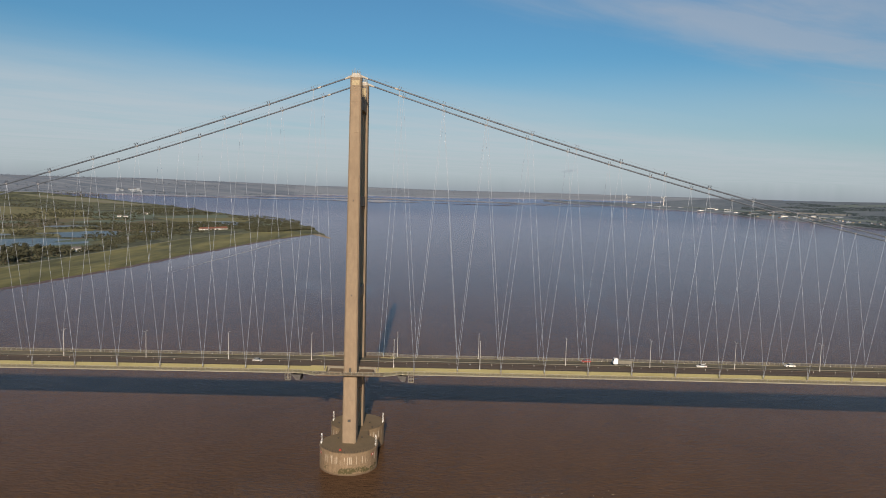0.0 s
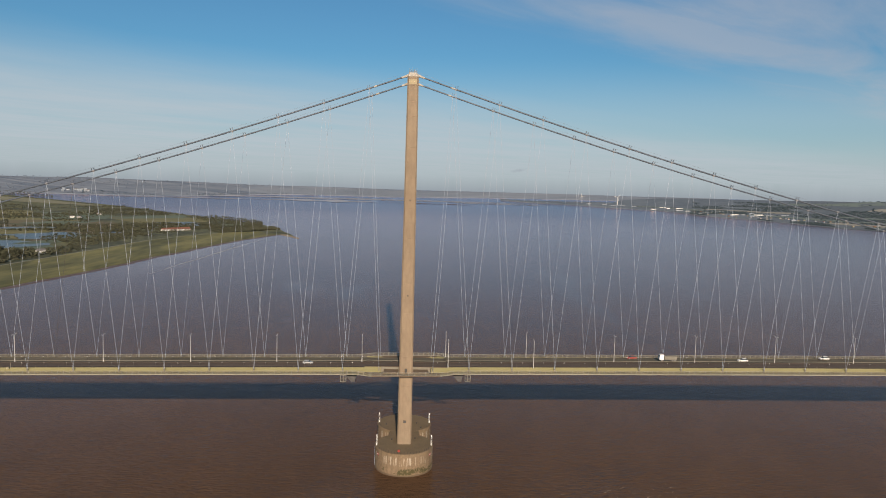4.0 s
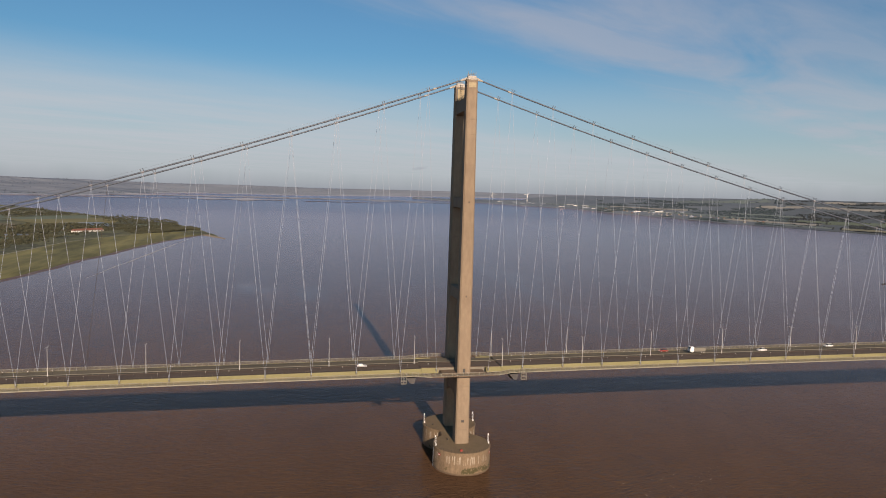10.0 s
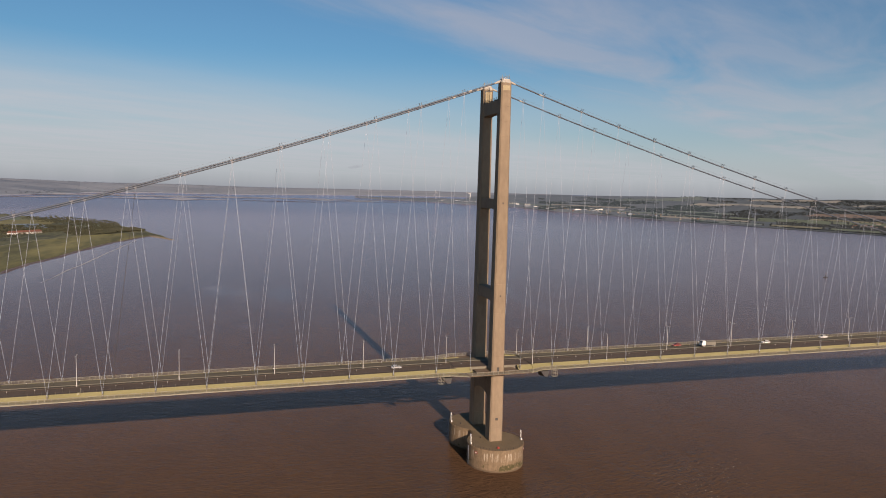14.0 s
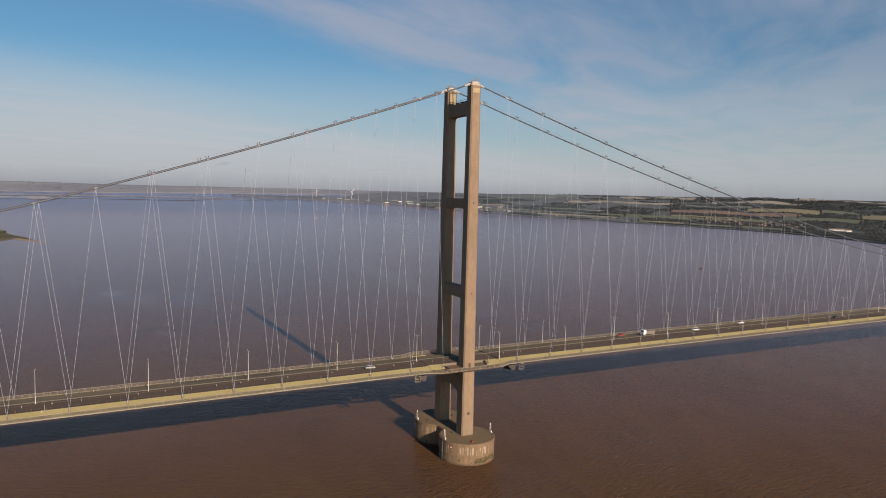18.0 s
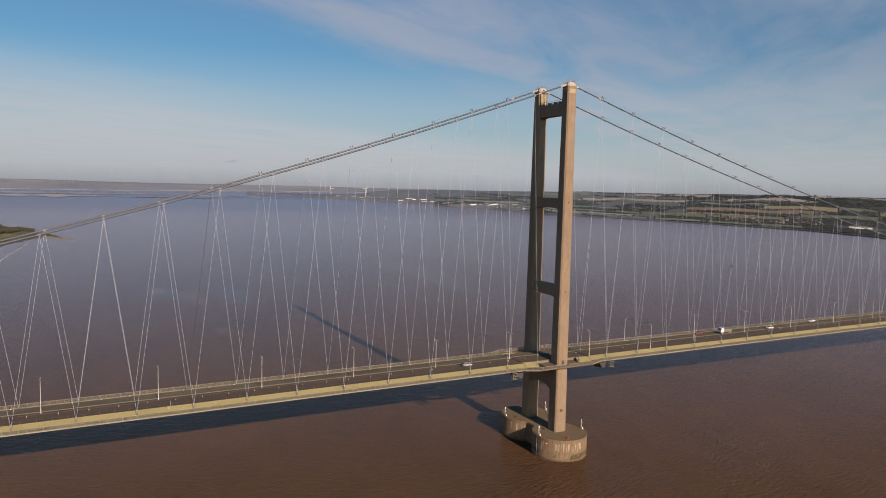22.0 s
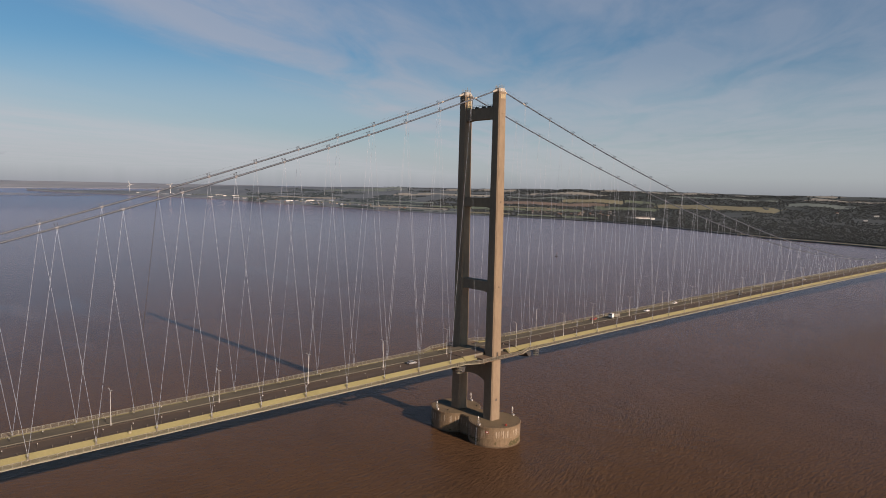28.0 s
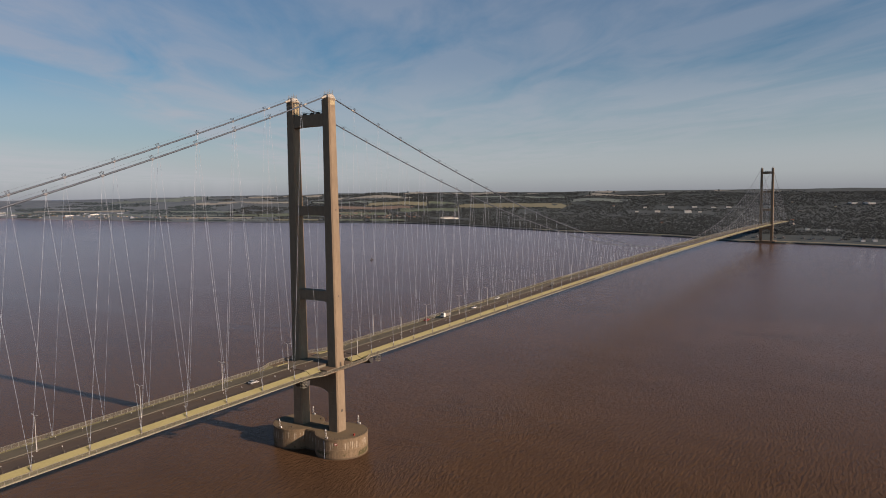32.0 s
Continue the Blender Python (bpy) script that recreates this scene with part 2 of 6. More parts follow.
def make_water():
    m = bpy.data.materials.new("muddy_water")
    m.use_nodes = True
    g = Graph(m.node_tree)
    b = g.node("ShaderNodeBsdfDiffuse")
    shine = g.node("ShaderNodeBsdfGlossy")
    shine.inputs["Color"].default_value = (1.0, 0.85, 0.885, 1)
    pos = g.node("ShaderNodeNewGeometry").outputs["Position"]
    big = g.noise(g.mapping(pos, scale=(1, 0.4, 1), rot=(0, 0, 0.2)), 0.0045, 6.0, 0.62, 1.4)
    mid = g.noise(g.mapping(pos, scale=(1.0, 0.5, 1)), 0.05, 5.0, 0.6, 0.8)
    col = g.ramp(g.math("ADD", g.math("MULTIPLY", big, 0.65), g.math("MULTIPLY", mid, 0.35)),
                 [(0.32, (0.0665, 0.0390, 0.0220)), (0.68, (0.1005, 0.0590, 0.0333))])
    def spot(x, y, r, sx=1.0, sy=1.0):
        """1 within an uneven patch round (x, y), 0 outside it."""
        d = g.node("ShaderNodeVectorMath")
        d.operation = "LENGTH"
        shift = g.mapping(pos, scale=(sx / r, sy / r, 0), loc=(-x * sx / r, -y * sy / r, 0))
        g.link(shift, d.inputs[0])
        edge = g.math("ADD", d.outputs["Value"], g.math("MULTIPLY", g.math("SUBTRACT", mid, 0.5), 1.6))
        return g.ramp(edge, [(0.05, (1, 1, 1)), (1.0, (0, 0, 0))], "EASE")

    # slicks, where the water lies smooth and shines
    slick = g.math("MAXIMUM", spot(-125, 500, 34, 1.0, 0.7), spot(-60, 470, 40, 1.3, 0.45))
    slick = g.math("MAXIMUM", slick, spot(-352, 860, 62, 1.0, 0.13))
    froth = g.math("MAXIMUM", spot(-130, 528, 20, 1.0, 0.6), g.math("MULTIPLY", spot(-103, 470, 30, 1.6, 0.4), 0.6))
    froth = g.math("MAXIMUM", froth, g.math("MULTIPLY", spot(-98, 300, 12, 1.0, 0.5), 0.5))
    g.link(g.mix(g.math("MULTIPLY", froth, 0.5), col, (0.17, 0.15, 0.145)), b.inputs["Color"])
    streaks = g.ramp(g.noise(g.mapping(pos, scale=(1, 0.22, 1), rot=(0, 0, -0.5), loc=(40, 0, 0)), 0.006, 5.0, 0.65, 1.0), [(0.6, (0, 0, 0)), (0.7, (1, 1, 1))])
    slick = g.math("MAXIMUM", g.math("MULTIPLY", slick, 0.8), g.math("MULTIPLY", streaks, 0.55))
    # broken water downstream of the pier
    wake = g.math("MAXIMUM", spot(70, -50, 54, 1.1, 1.1), spot(-8, -52, 46, 0.8, 1.5))
    g.link(g.math("MULTIPLY_ADD", slick, -0.06, 0.2), shine.inputs["Roughness"])
    chop = g.noise(g.mapping(pos, scale=(0.5, 1.3, 1), rot=(0, 0, 0.2)), 0.55, 4.0, 0.6, 0.5)
    swell = g.noise(g.mapping(pos, scale=(0.8, 1.2, 1)), 0.1, 3.0, 0.55, 0.6)
    boil = g.noise(g.mapping(g.mapping(pos, rot=(0, 0, radians(-18))), scale=(0.35, 1.7, 1)), 0.55, 3.0, 0.5, 0.9)
    cut = g.node("ShaderNodeSeparateXYZ")
    g.link(pos, cut.inputs[0])
    # the wind ruffles the water under the bridge most
    wind = g.ramp(g.math("MULTIPLY_ADD", cut.outputs["Y"], 0.001, 0.3), [(0.35, (1.6, 1.6, 1.6)), (0.6, (0.8, 0.8, 0.8)), (0.9, (0.3, 0.3, 0.3))])
    h = g.math("ADD", g.math("MULTIPLY", g.math("MULTIPLY", chop, wind), 0.9), g.math("MULTIPLY", swell, 0.4))
    h = g.math("MULTIPLY", h, g.math("MULTIPLY_ADD", slick, -0.75, 1.0))
    h = g.math("ADD", h, g.math("MULTIPLY", g.math("MULTIPLY", boil, wake), 2.5))
    n = g.node("ShaderNodeBump")
    n.inputs["Distance"].default_value, n.inputs["Strength"].default_value = 1.0, 0.6
    g.link(h, n.inputs["Height"])
    g.link(n.outputs[0], b.inputs["Normal"])
    level = g.node("ShaderNodeCombineXYZ")
    level.inputs[2].default_value = 1.0
    calm = g.node("ShaderNodeBump")
    calm.inputs["Distance"].default_value, calm.inputs["Strength"].default_value = 1.0, 0.25
    g.link(h, calm.inputs["Height"])
    g.link(level.outputs[0], calm.inputs["Normal"])
    g.link(calm.outputs[0], shine.inputs["Normal"])
    # wind-ruffled water mirrors only a part of what a still sheet would
    fr = g.node("ShaderNodeFresnel")
    fr.inputs["IOR"].default_value = 1.333
    g.link(calm.outputs[0], fr.inputs["Normal"])
    part_of = g.math("MULTIPLY", g.math("SUBTRACT", fr.outputs[0], 0.10, clamp=True), g.math("MULTIPLY_ADD", slick, 0.12, 1.03), clamp=True)
    mixed = g.node("ShaderNodeMixShader")
    g.link(part_of, mixed.inputs[0])
    g.link(b.outputs[0], mixed.inputs[1])
    g.link(shine.outputs[0], mixed.inputs[2])
    g.link(mixed.outputs[0], g.node("ShaderNodeOutputMaterial").inputs[0])
    return m


def make_drum():
    """Weathered caisson wall: weed and damp at the foot, lime streaks under the rim."""
    m = bpy.data.materials.new("caisson_wall")
    m.use_nodes = True
    g = Graph(m.node_tree)
    b = g.node("ShaderNodeBsdfPrincipled")
    pos = g.node("ShaderNodeNewGeometry").outputs["Position"]
    sep = g.node("ShaderNodeSeparateXYZ")
    g.link(pos, sep.inputs[0])
    grain = g.noise(pos, 1.1, 6.0, 0.62)
    tall = g.noise(g.mapping(pos, scale=(1, 1, 0.12)), 0.7, 5.0, 0.6)
    col = g.ramp(g.math("ADD", g.math("MULTIPLY", grain, 0.5), g.math("MULTIPLY", tall, 0.5)), [(0.33, (0.098, 0.070, 0.041)), (0.66, (0.183, 0.133, 0.083))])
    lime = g.ramp(g.noise(g.mapping(pos, scale=(1, 1, 0.03)), 1.7, 2.0, 0.5), [(0.57, (0, 0, 0)), (0.62, (1, 1, 1))])
    zone = g.ramp(g.math("MULTIPLY_ADD", sep.outputs["Z"], 0.1, g.math("MULTIPLY", g.math("SUBTRACT", tall, 0.5), 0.25)), [(0.42, (0, 0, 0)), (0.5, (1, 1, 1)), (0.74, (1, 1, 1)), (0.8, (0, 0, 0))])
    col = g.mix(g.math("MULTIPLY", g.math("MULTIPLY", lime, zone), 0.75), col, (0.360, 0.323, 0.261))
    patch = g.noise(g.mapping(pos, scale=(1, 1, 2.2)), 0.13, 6.0, 0.62)
    weed = g.math("MULTIPLY", g.ramp(patch, [(0.53, (0, 0, 0)), (0.56, (1, 1, 1))]), g.ramp(g.math("MULTIPLY_ADD", sep.outputs["Z"], 0.1, g.math("MULTIPLY", g.math("SUBTRACT", grain, 0.5), 0.35)), [(0.06, (0, 0, 0)), (0.1, (1, 1, 1)), (0.3, (1, 1, 1)), (0.36, (0, 0, 0))]))
    col = g.mix(g.math("MULTIPLY", weed, g.ramp(grain, [(0.36, (0, 0, 0)), (0.5, (1, 1, 1))])), col, (0.047, 0.041, 0.013))
    damp = g.ramp(g.math("MULTIPLY_ADD", patch, 0.06, g.math("MULTIPLY", sep.outputs["Z"], 0.1)), [(0.07, (1, 1, 1)), (0.12, (0, 0, 0))])
    col = g.mix(g.math("MULTIPLY", damp, 0.7), col, (0.062, 0.042, 0.026))
    g.link(col, b.inputs["Base Color"])
    b.inputs["Roughness"].default_value = 0.88
    n = g.node("ShaderNodeBump")
    n.inputs["Distance"].default_value = 0.05
    g.link(grain, n.inputs["Height"])
    g.link(n.outputs[0], b.inputs["Normal"])
    g.link(b.outputs[0], g.node("ShaderNodeOutputMaterial").inputs[0])
    return m


M["water"] = make_water()
M["drum"] = make_drum()
M["scrub"] = surface("scrub_and_rough_pasture", (0.022, 0.030, 0.013), (0.112, 0.115, 0.049), 0.95, grain=0.06, stain=0.009, spread=0.5, stretch=(1.6, 0.6, 1), lo=0.43, hi=0.60)
# blue-grey haze of the distance is put into this base colour
M["hazed_far_land"] = surface("far_farmland_hazed", (0.080, 0.108, 0.150), (0.178, 0.205, 0.240), 0.95, grain=0.02, stain=0.006, spread=0.4, stretch=(0.22, 1.8, 1), lo=0.40, hi=0.66)
M["foreshore"] = surface("foreshore_grass", (0.048, 0.053, 0.015), (0.168, 0.158, 0.055), 0.95, grain=0.035, stain=0.012, spread=0.6, stretch=(1.8, 0.35, 1), lo=0.4, hi=0.62)
# lighter again: more haze painted into the land straight up the river
M["hazed_flat_land"] = surface("flat_land_hazed", (0.118, 0.149, 0.191), (0.186, 0.213, 0.249), 0.95, grain=0.02, stain=0.006, spread=0.4, stretch=(0.22, 1.8, 1), lo=0.4, hi=0.66)
M["works"] = surface("pale_cladding", (0.155, 0.185, 0.22), (0.25, 0.285, 0.325), 0.6, grain=0.3)
# foliage up the river, its blue-grey put in for haze
M["hazed_copse"] = surface("hazy_foliage", (0.026, 0.046, 0.057), (0.042, 0.067, 0.078), 0.95, grain=0.05, stain=0.01)
M["band"] = surface("clamp_paint", (0.11, 0.12, 0.135), (0.19, 0.20, 0.22), 0.5, grain=4)
M["stubble"] = surface("stubble_field", (0.115, 0.117, 0.072), (0.178, 0.177, 0.116), 0.95, grain=0.04, stain=0.006)
M["pasture"] = surface("pasture_field", (0.058, 0.084, 0.056), (0.100, 0.132, 0.088), 0.95, grain=0.04, stain=0.006)
M["plough"] = surface("ploughed_field", (0.102, 0.080, 0.066), (0.165, 0.126, 0.102), 0.95, grain=0.04, stain=0.006)
M["sand"] = surface("pale_sand", (0.174, 0.137, 0.093), (0.261, 0.212, 0.150), 0.95, grain=0.08, stain=0.02)
M["path"] = surface("pale_track", (0.161, 0.150, 0.099), (0.223, 0.205, 0.150), 0.95, grain=0.1, stain=0.02)
M["pond"] = surface("still_pond", (0.037, 0.037, 0.031), (0.056, 0.056, 0.047), 0.3, grain=0.05, stain=0.01)
M["meadow"] = surface("rough_meadow", (0.093, 0.090, 0.031), (0.168, 0.155, 0.059), 0.95, grain=0.06, stain=0.01)


def make_north_ground():
    """Dark wooded ground near the bridge, thinning into farmland farther up the river. Haze is put into the farmland's
    colour, by bearing.
    """
    m = bpy.data.materials.new("north_ground")
    m.use_nodes = True
    g = Graph(m.node_tree)
    b = g.node("ShaderNodeBsdfPrincipled")
    pos = g.node("ShaderNodeNewGeometry").outputs["Position"]
    sep = g.node("ShaderNodeSeparateXYZ")
    g.link(pos, sep.inputs[0])
    fine = g.noise(g.mapping(pos, scale=(1, 1.3, 1)), 0.03, 6.0, 0.6)
    broad = g.noise(pos, 0.004, 4.0, 0.6, 0.4)
    mixed = g.math("ADD", g.math("MULTIPLY", fine, 0.45), g.math("MULTIPLY", broad, 0.55))
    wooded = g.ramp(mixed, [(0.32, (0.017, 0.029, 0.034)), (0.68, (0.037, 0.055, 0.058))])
    # pale blue-grey stands in for haze over the farmland
    hazed_land = g.ramp(mixed, [(0.40, (0.062, 0.087, 0.116)), (0.64, (0.108, 0.137, 0.166))])
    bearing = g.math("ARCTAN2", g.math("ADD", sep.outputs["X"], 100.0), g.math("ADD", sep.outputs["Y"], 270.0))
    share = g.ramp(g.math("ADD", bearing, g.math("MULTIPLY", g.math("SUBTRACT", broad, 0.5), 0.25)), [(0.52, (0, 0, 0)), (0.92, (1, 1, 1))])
    g.link(g.mix(share, hazed_land, wooded), b.inputs["Base Color"])
    b.inputs["Roughness"].default_value = 0.95
    g.link(b.outputs[0], g.node("ShaderNodeOutputMaterial").inputs[0])
    return m


M["north_ground"] = make_north_ground()
# crop colours for distant fields, paled and blued in place of haze
M["hazed_crop"] = surface("hazy_stubble", (0.160, 0.165, 0.150), (0.235, 0.235, 0.212), 0.95, grain=0.03, stain=0.006)
M["hazed_green"] = surface("hazy_pasture", (0.078, 0.110, 0.108), (0.122, 0.158, 0.148), 0.95, grain=0.03, stain=0.006)
M["reed"] = surface("reed_bed", (0.075, 0.062, 0.031), (0.130, 0.109, 0.056), 0.95, grain=0.08, stain=0.012)
M["bark"] = surface("bark", (0.031, 0.025, 0.018), (0.062, 0.050, 0.037), 0.9, grain=2)
M["willow"] = surface("willow_scrub", (0.022, 0.026, 0.014), (0.056, 0.057, 0.030), 0.95, grain=0.12, stain=0.012)
M["tile"] = surface("red_roof_tiles", (0.118, 0.050, 0.034), (0.181, 0.081, 0.056), 0.8, grain=1.0)
M["slate"] = surface("grey_roof", (0.075, 0.075, 0.075), (0.137, 0.130, 0.124), 0.7, grain=0.8)
M["glass"] = surface("dark_window", (0.02, 0.025, 0.03), (0.04, 0.05, 0.055), 0.12, grain=1)
M["tan"] = surface("brown_slab", (0.093, 0.066, 0.040), (0.150, 0.109, 0.071), 0.9, grain=1.0, stain=0.2)
M["tan_pale"] = surface("patched_concrete", (0.230, 0.190, 0.115), (0.330, 0.280, 0.180), 0.85, grain=1.5, stain=0.3)
M["rust"] = surface("dark_bracket", (0.031, 0.026, 0.021), (0.062, 0.053, 0.040), 0.7, grain=4)
M["edge"] = surface("pale_deck_edge", (0.186, 0.174, 0.124), (0.261, 0.249, 0.186), 0.7, grain=2, stain=0.1)
M["infill"] = surface("fence_mesh", (0.085, 0.08, 0.06), (0.14, 0.13, 0.10), 0.7, grain=4)
M["silver"] = surface("silver_paint", (0.249, 0.255, 0.261), (0.323, 0.329, 0.336), 0.35, grain=3)
M["tarp"] = surface("grey_tarpaulin", (0.112, 0.106, 0.087), (0.168, 0.159, 0.130), 0.8, grain=2)
M["rubber"] = surface("tyre_rubber", (0.015, 0.015, 0.015), (0.03, 0.03, 0.03), 0.85, grain=6)
M["mud"] = surface("wet_mud", (0.093, 0.059, 0.049), (0.124, 0.084, 0.070), 0.6, grain=0.05, stain=0.008)
M["flat"] = surface("bare_mudflat", (0.236, 0.223, 0.230), (0.360, 0.336, 0.336), 0.4, grain=0.02, stain=0.006, stretch=(0.3, 2, 1))
M["froth"] = surface("pale_froth", (0.212, 0.223, 0.249), (0.348, 0.373, 0.410), 0.9, grain=0.2, stain=0.05)
M["lamp_steel"] = surface("galvanised_lamp_steel", (0.30, 0.305, 0.30), (0.44, 0.445, 0.44), 0.55, grain=2, stain=0.2)
# woods of the farther shore, with distance haze painted into the colour
M["hazed_wood"] = surface("far_woods", (0.070, 0.097, 0.135), (0.10, 0.13, 0.168), 0.95, grain=0.02, stain=0.006)

# ---------------------------------------------------------------- mesh helpers


def mesh_of(name, verts, faces, mat, smooth=False):
    me = bpy.data.meshes.new(name)
    me.from_pydata(verts, [], faces)
    me.materials.append(mat)
    if smooth:
        me.polygons.foreach_set("use_smooth", [True] * len(me.polygons))
    me.update()
    return me


def part(name, data, parent, m=None, label=""):
    """Links a mesh as one object under a thing or a part."""
    ob = new(name, data)
    ob.parent = parent
    if m is not None:
        ob.matrix_basis = m
    return tagged(ob, label)


def thing(name, label, category, m=None, group="", kind="", data=None):
    ob = new(name, data)
    if m is not None:
        ob.matrix_basis = m
    return tagged(ob, label, category, group, kind)


class Shape:
    """Collects boxes, tubes and lofts into one mesh."""

    def __init__(self):
        self.v, self.f = [], []

    def add(self, verts, faces):
        k = len(self.v)
        self.v += [tuple(p) for p in verts]
        self.f += [tuple(i + k for i in q) for q in faces]
        return self

    def box(self, x0, x1, y0, y1, z0, z1):
        p = [(x, y, z) for z in (z0, z1) for x, y in ((x0, y0), (x1, y0), (x1, y1), (x0, y1))]
        return self.add(p, [(3, 2, 1, 0), (4, 5, 6, 7), (0, 1, 5, 4), (1, 2, 6, 5), (2, 3, 7, 6), (3, 0, 4, 7)])

    def loft(self, rings, close=True):
        """rings: lists of the same number of points; caps at both ends."""
        n, k = len(rings[0]), len(rings)
        p = [q for r in rings for q in r]
        f = [(i * n + j, i * n + (j + 1) % n, (i + 1) * n + (j + 1) % n, (i + 1) * n + j) for i in range(k - 1) for j in range(n)]
        if close:
            f += [tuple(range(n - 1, -1, -1)), tuple((k - 1) * n + j for j in range(n))]
        return self.add(p, f)

    def tube(self, a, b, r, sides=6, r2=None):
        a, b = Vector(a), Vector(b)
        q = (b - a).to_track_quat("Z", "Y")
        rings = []
        for p, rad in ((a, r), (b, r if r2 is None else r2)):
            rings.append([p + q @ Vector((rad * math.cos(t), rad * math.sin(t), 0)) for t in (2 * math.pi * j / sides for j in range(sides))])
        return self.loft(rings)

    def ball(self, c, r, seg=8, rings=5, squash=1.0):
        c = Vector(c)
        rows = []
        for i in range(rings + 1):
            t = math.pi * (0.04 + 0.92 * i / rings)
            rows.append([c + Vector((r * math.sin(t) * math.cos(u), r * math.sin(t) * math.sin(u), -r * squash * math.cos(t))) for u in (2 * math.pi * j / seg for j in range(seg))])
        return self.loft(rows)

    def mesh(self, name, mat, smooth=False):
        return mesh_of(name, self.v, self.f, mat, smooth)


# ---------------------------------------------------------------- the lie of the land
MID = Vector((-100.0, -270.0))
EYE_Z = 115.5
NEAR, FAR = 3400.0, 4750.0


def warp(x, y, z):
    """Lets what lies past NEAR draw in towards FAR along the line of sight, so that the whole distance stays within reach."""
    d = Vector((x, y)) - MID
    r = d.length
    if r <= NEAR:
        return (x, y, z)
    r2 = NEAR + (FAR - NEAR) * (1 - NEAR / r)
    k = r2 / r
    return (MID.x + d.x * k, MID.y + d.y * k, EYE_Z + (z - EYE_Z) * k)


def polar(az, r, z=0.0):
    a = radians(az)
    return (MID.x + r * math.sin(a), MID.y + r * math.cos(a), z)


def lerp_table(rows, t):
    """Smooth reading of a table of (key, value...) rows."""
    if t <= rows[0][0]:
        return rows[0][1:]
    for a, b in zip(rows, rows[1:]):
        if t <= b[0]:
            f = (t - a[0]) / (b[0] - a[0])
            return tuple(p + (q - p) * f for p, q in zip(a[1:], b[1:]))
    return rows[-1][1:]


def make_river():
    radii = [0, 60, 120, 200, 300, 450, 650, 900, 1200, 1600, 2000, 2500, 3000, 3400, 3700, 4000, 4500, 5200, 6000, 7500, 10000, 14000, 22000, 40000, 90000]
    n = 180
    v = [warp(*polar(0, 0))]
    for r in radii[1:]:
        v += [warp(*polar(360 * j / n, r)) for j in range(n)]
    f = [(0, 1 + (j + 1) % n, 1 + j) for j in range(n)]
    for i in range(len(radii) - 2):
        for j in range(n):
            a, b = 1 + i * n + j, 1 + i * n + (j + 1) % n
            f.append((a, b, b + n, a + n))
    thing("water", "wide brown tidal river with fine ripples", "river", kind="structure", data=mesh_of("water", v, f, M["water"], True))


make_river()

# north shore: azimuth from MID, distance of the waterline
NORTH_SHORE = [(9, 9500), (11, 8000), (14.5, 7400), (17.5, 6500), (22, 5700), (25, 4700), (30, 4000), (34, 3500), (38, 3250), (42, 3050), (48, 2830), (52, 2680), (56, 2440),
               (60, 2170), (64.5, 1940), (69, 1830), (73.4, 1716), (77.6, 1563), (80.4, 1537), (84, 1504), (88, 1455), (95, 1440), (110, 1560), (130, 1900), (150, 2600)]


def north_height(az, r, s):
    """s: metres inland."""
    hills = lerp_table([(8, 12), (16, 20), (22, 34), (29, 62), (36, 96), (46, 112), (52, 112), (62, 98), (72, 86), (84, 80), (100, 60), (150, 40)], az)[0]
    f = min(1.0, max(0.0, (s - 250) / 5200))
    f = f * f * (3 - 2 * f)
    roll = noise.noise(Vector((az * 0.35, math.log(r) * 5, 3.3))) * 0.22 + noise.noise(Vector((az * 1.1, math.log(r) * 9, 7.3))) * 0.09
    rise = 2.5 + 9 * min(1, s / 250)
    return rise + hills * f * (1 + roll) + 14 * roll * min(1, s / 800)


def make_north():
    cols, rows = [], 44
    v, f = [], []
    n = 0
    az = 9.0
    while az <= 150:
        r0 = lerp_table(NORTH_SHORE, az)[0] + 22 * noise.noise(Vector((az * 0.9, 0, 0)))
        reach = lerp_table([(9, 700), (14, 1500), (18, 2600), (24, 26000)], az)[0]
        for i in range(rows):
            u = i / (rows - 1)
            s = reach * u ** 3.2
            r = r0 - 18 + s
            z = -1.0 if i == 0 else north_height(az, r, s)
            v.append(warp(*polar(az, r, z)))
        n += 1
        az += 0.6
    for a in range(n - 1):
        for i in range(rows - 1):
            p = a * rows + i
            f.append((p, p + 1, p + rows + 1, p + rows))
    cut = int((24.0 - 9.0) / 0.6) * (rows - 1)
    f = [tuple(reversed(q)) for q in f]
    mid = int((38.4 - 9.0) / 0.6) * (rows - 1)
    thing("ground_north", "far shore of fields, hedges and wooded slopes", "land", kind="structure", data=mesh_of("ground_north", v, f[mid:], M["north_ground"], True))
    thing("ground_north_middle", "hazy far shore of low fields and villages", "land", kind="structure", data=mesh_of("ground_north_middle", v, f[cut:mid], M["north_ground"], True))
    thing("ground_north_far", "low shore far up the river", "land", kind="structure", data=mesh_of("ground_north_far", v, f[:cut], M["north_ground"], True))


make_north()

# south shore: near waterline and far waterline, paired along the spit
SOUTH = [(-700, -1500, -8000, -1500), (-600, -700, -7800, 1200), (-520, -50, -7000, 3800), (-432, 408, -5600, 6400), (-406, 575, -3910, 6041), (-380, 760, -2399, 4256), (-362, 1022, -1389, 3074),
         (-346, 1150, -850, 2340), (-318, 1285, -549, 1941), (-298, 1345, -421, 1767), (-274, 1335, -340, 1580), (-238, 1238, -246, 1264)]


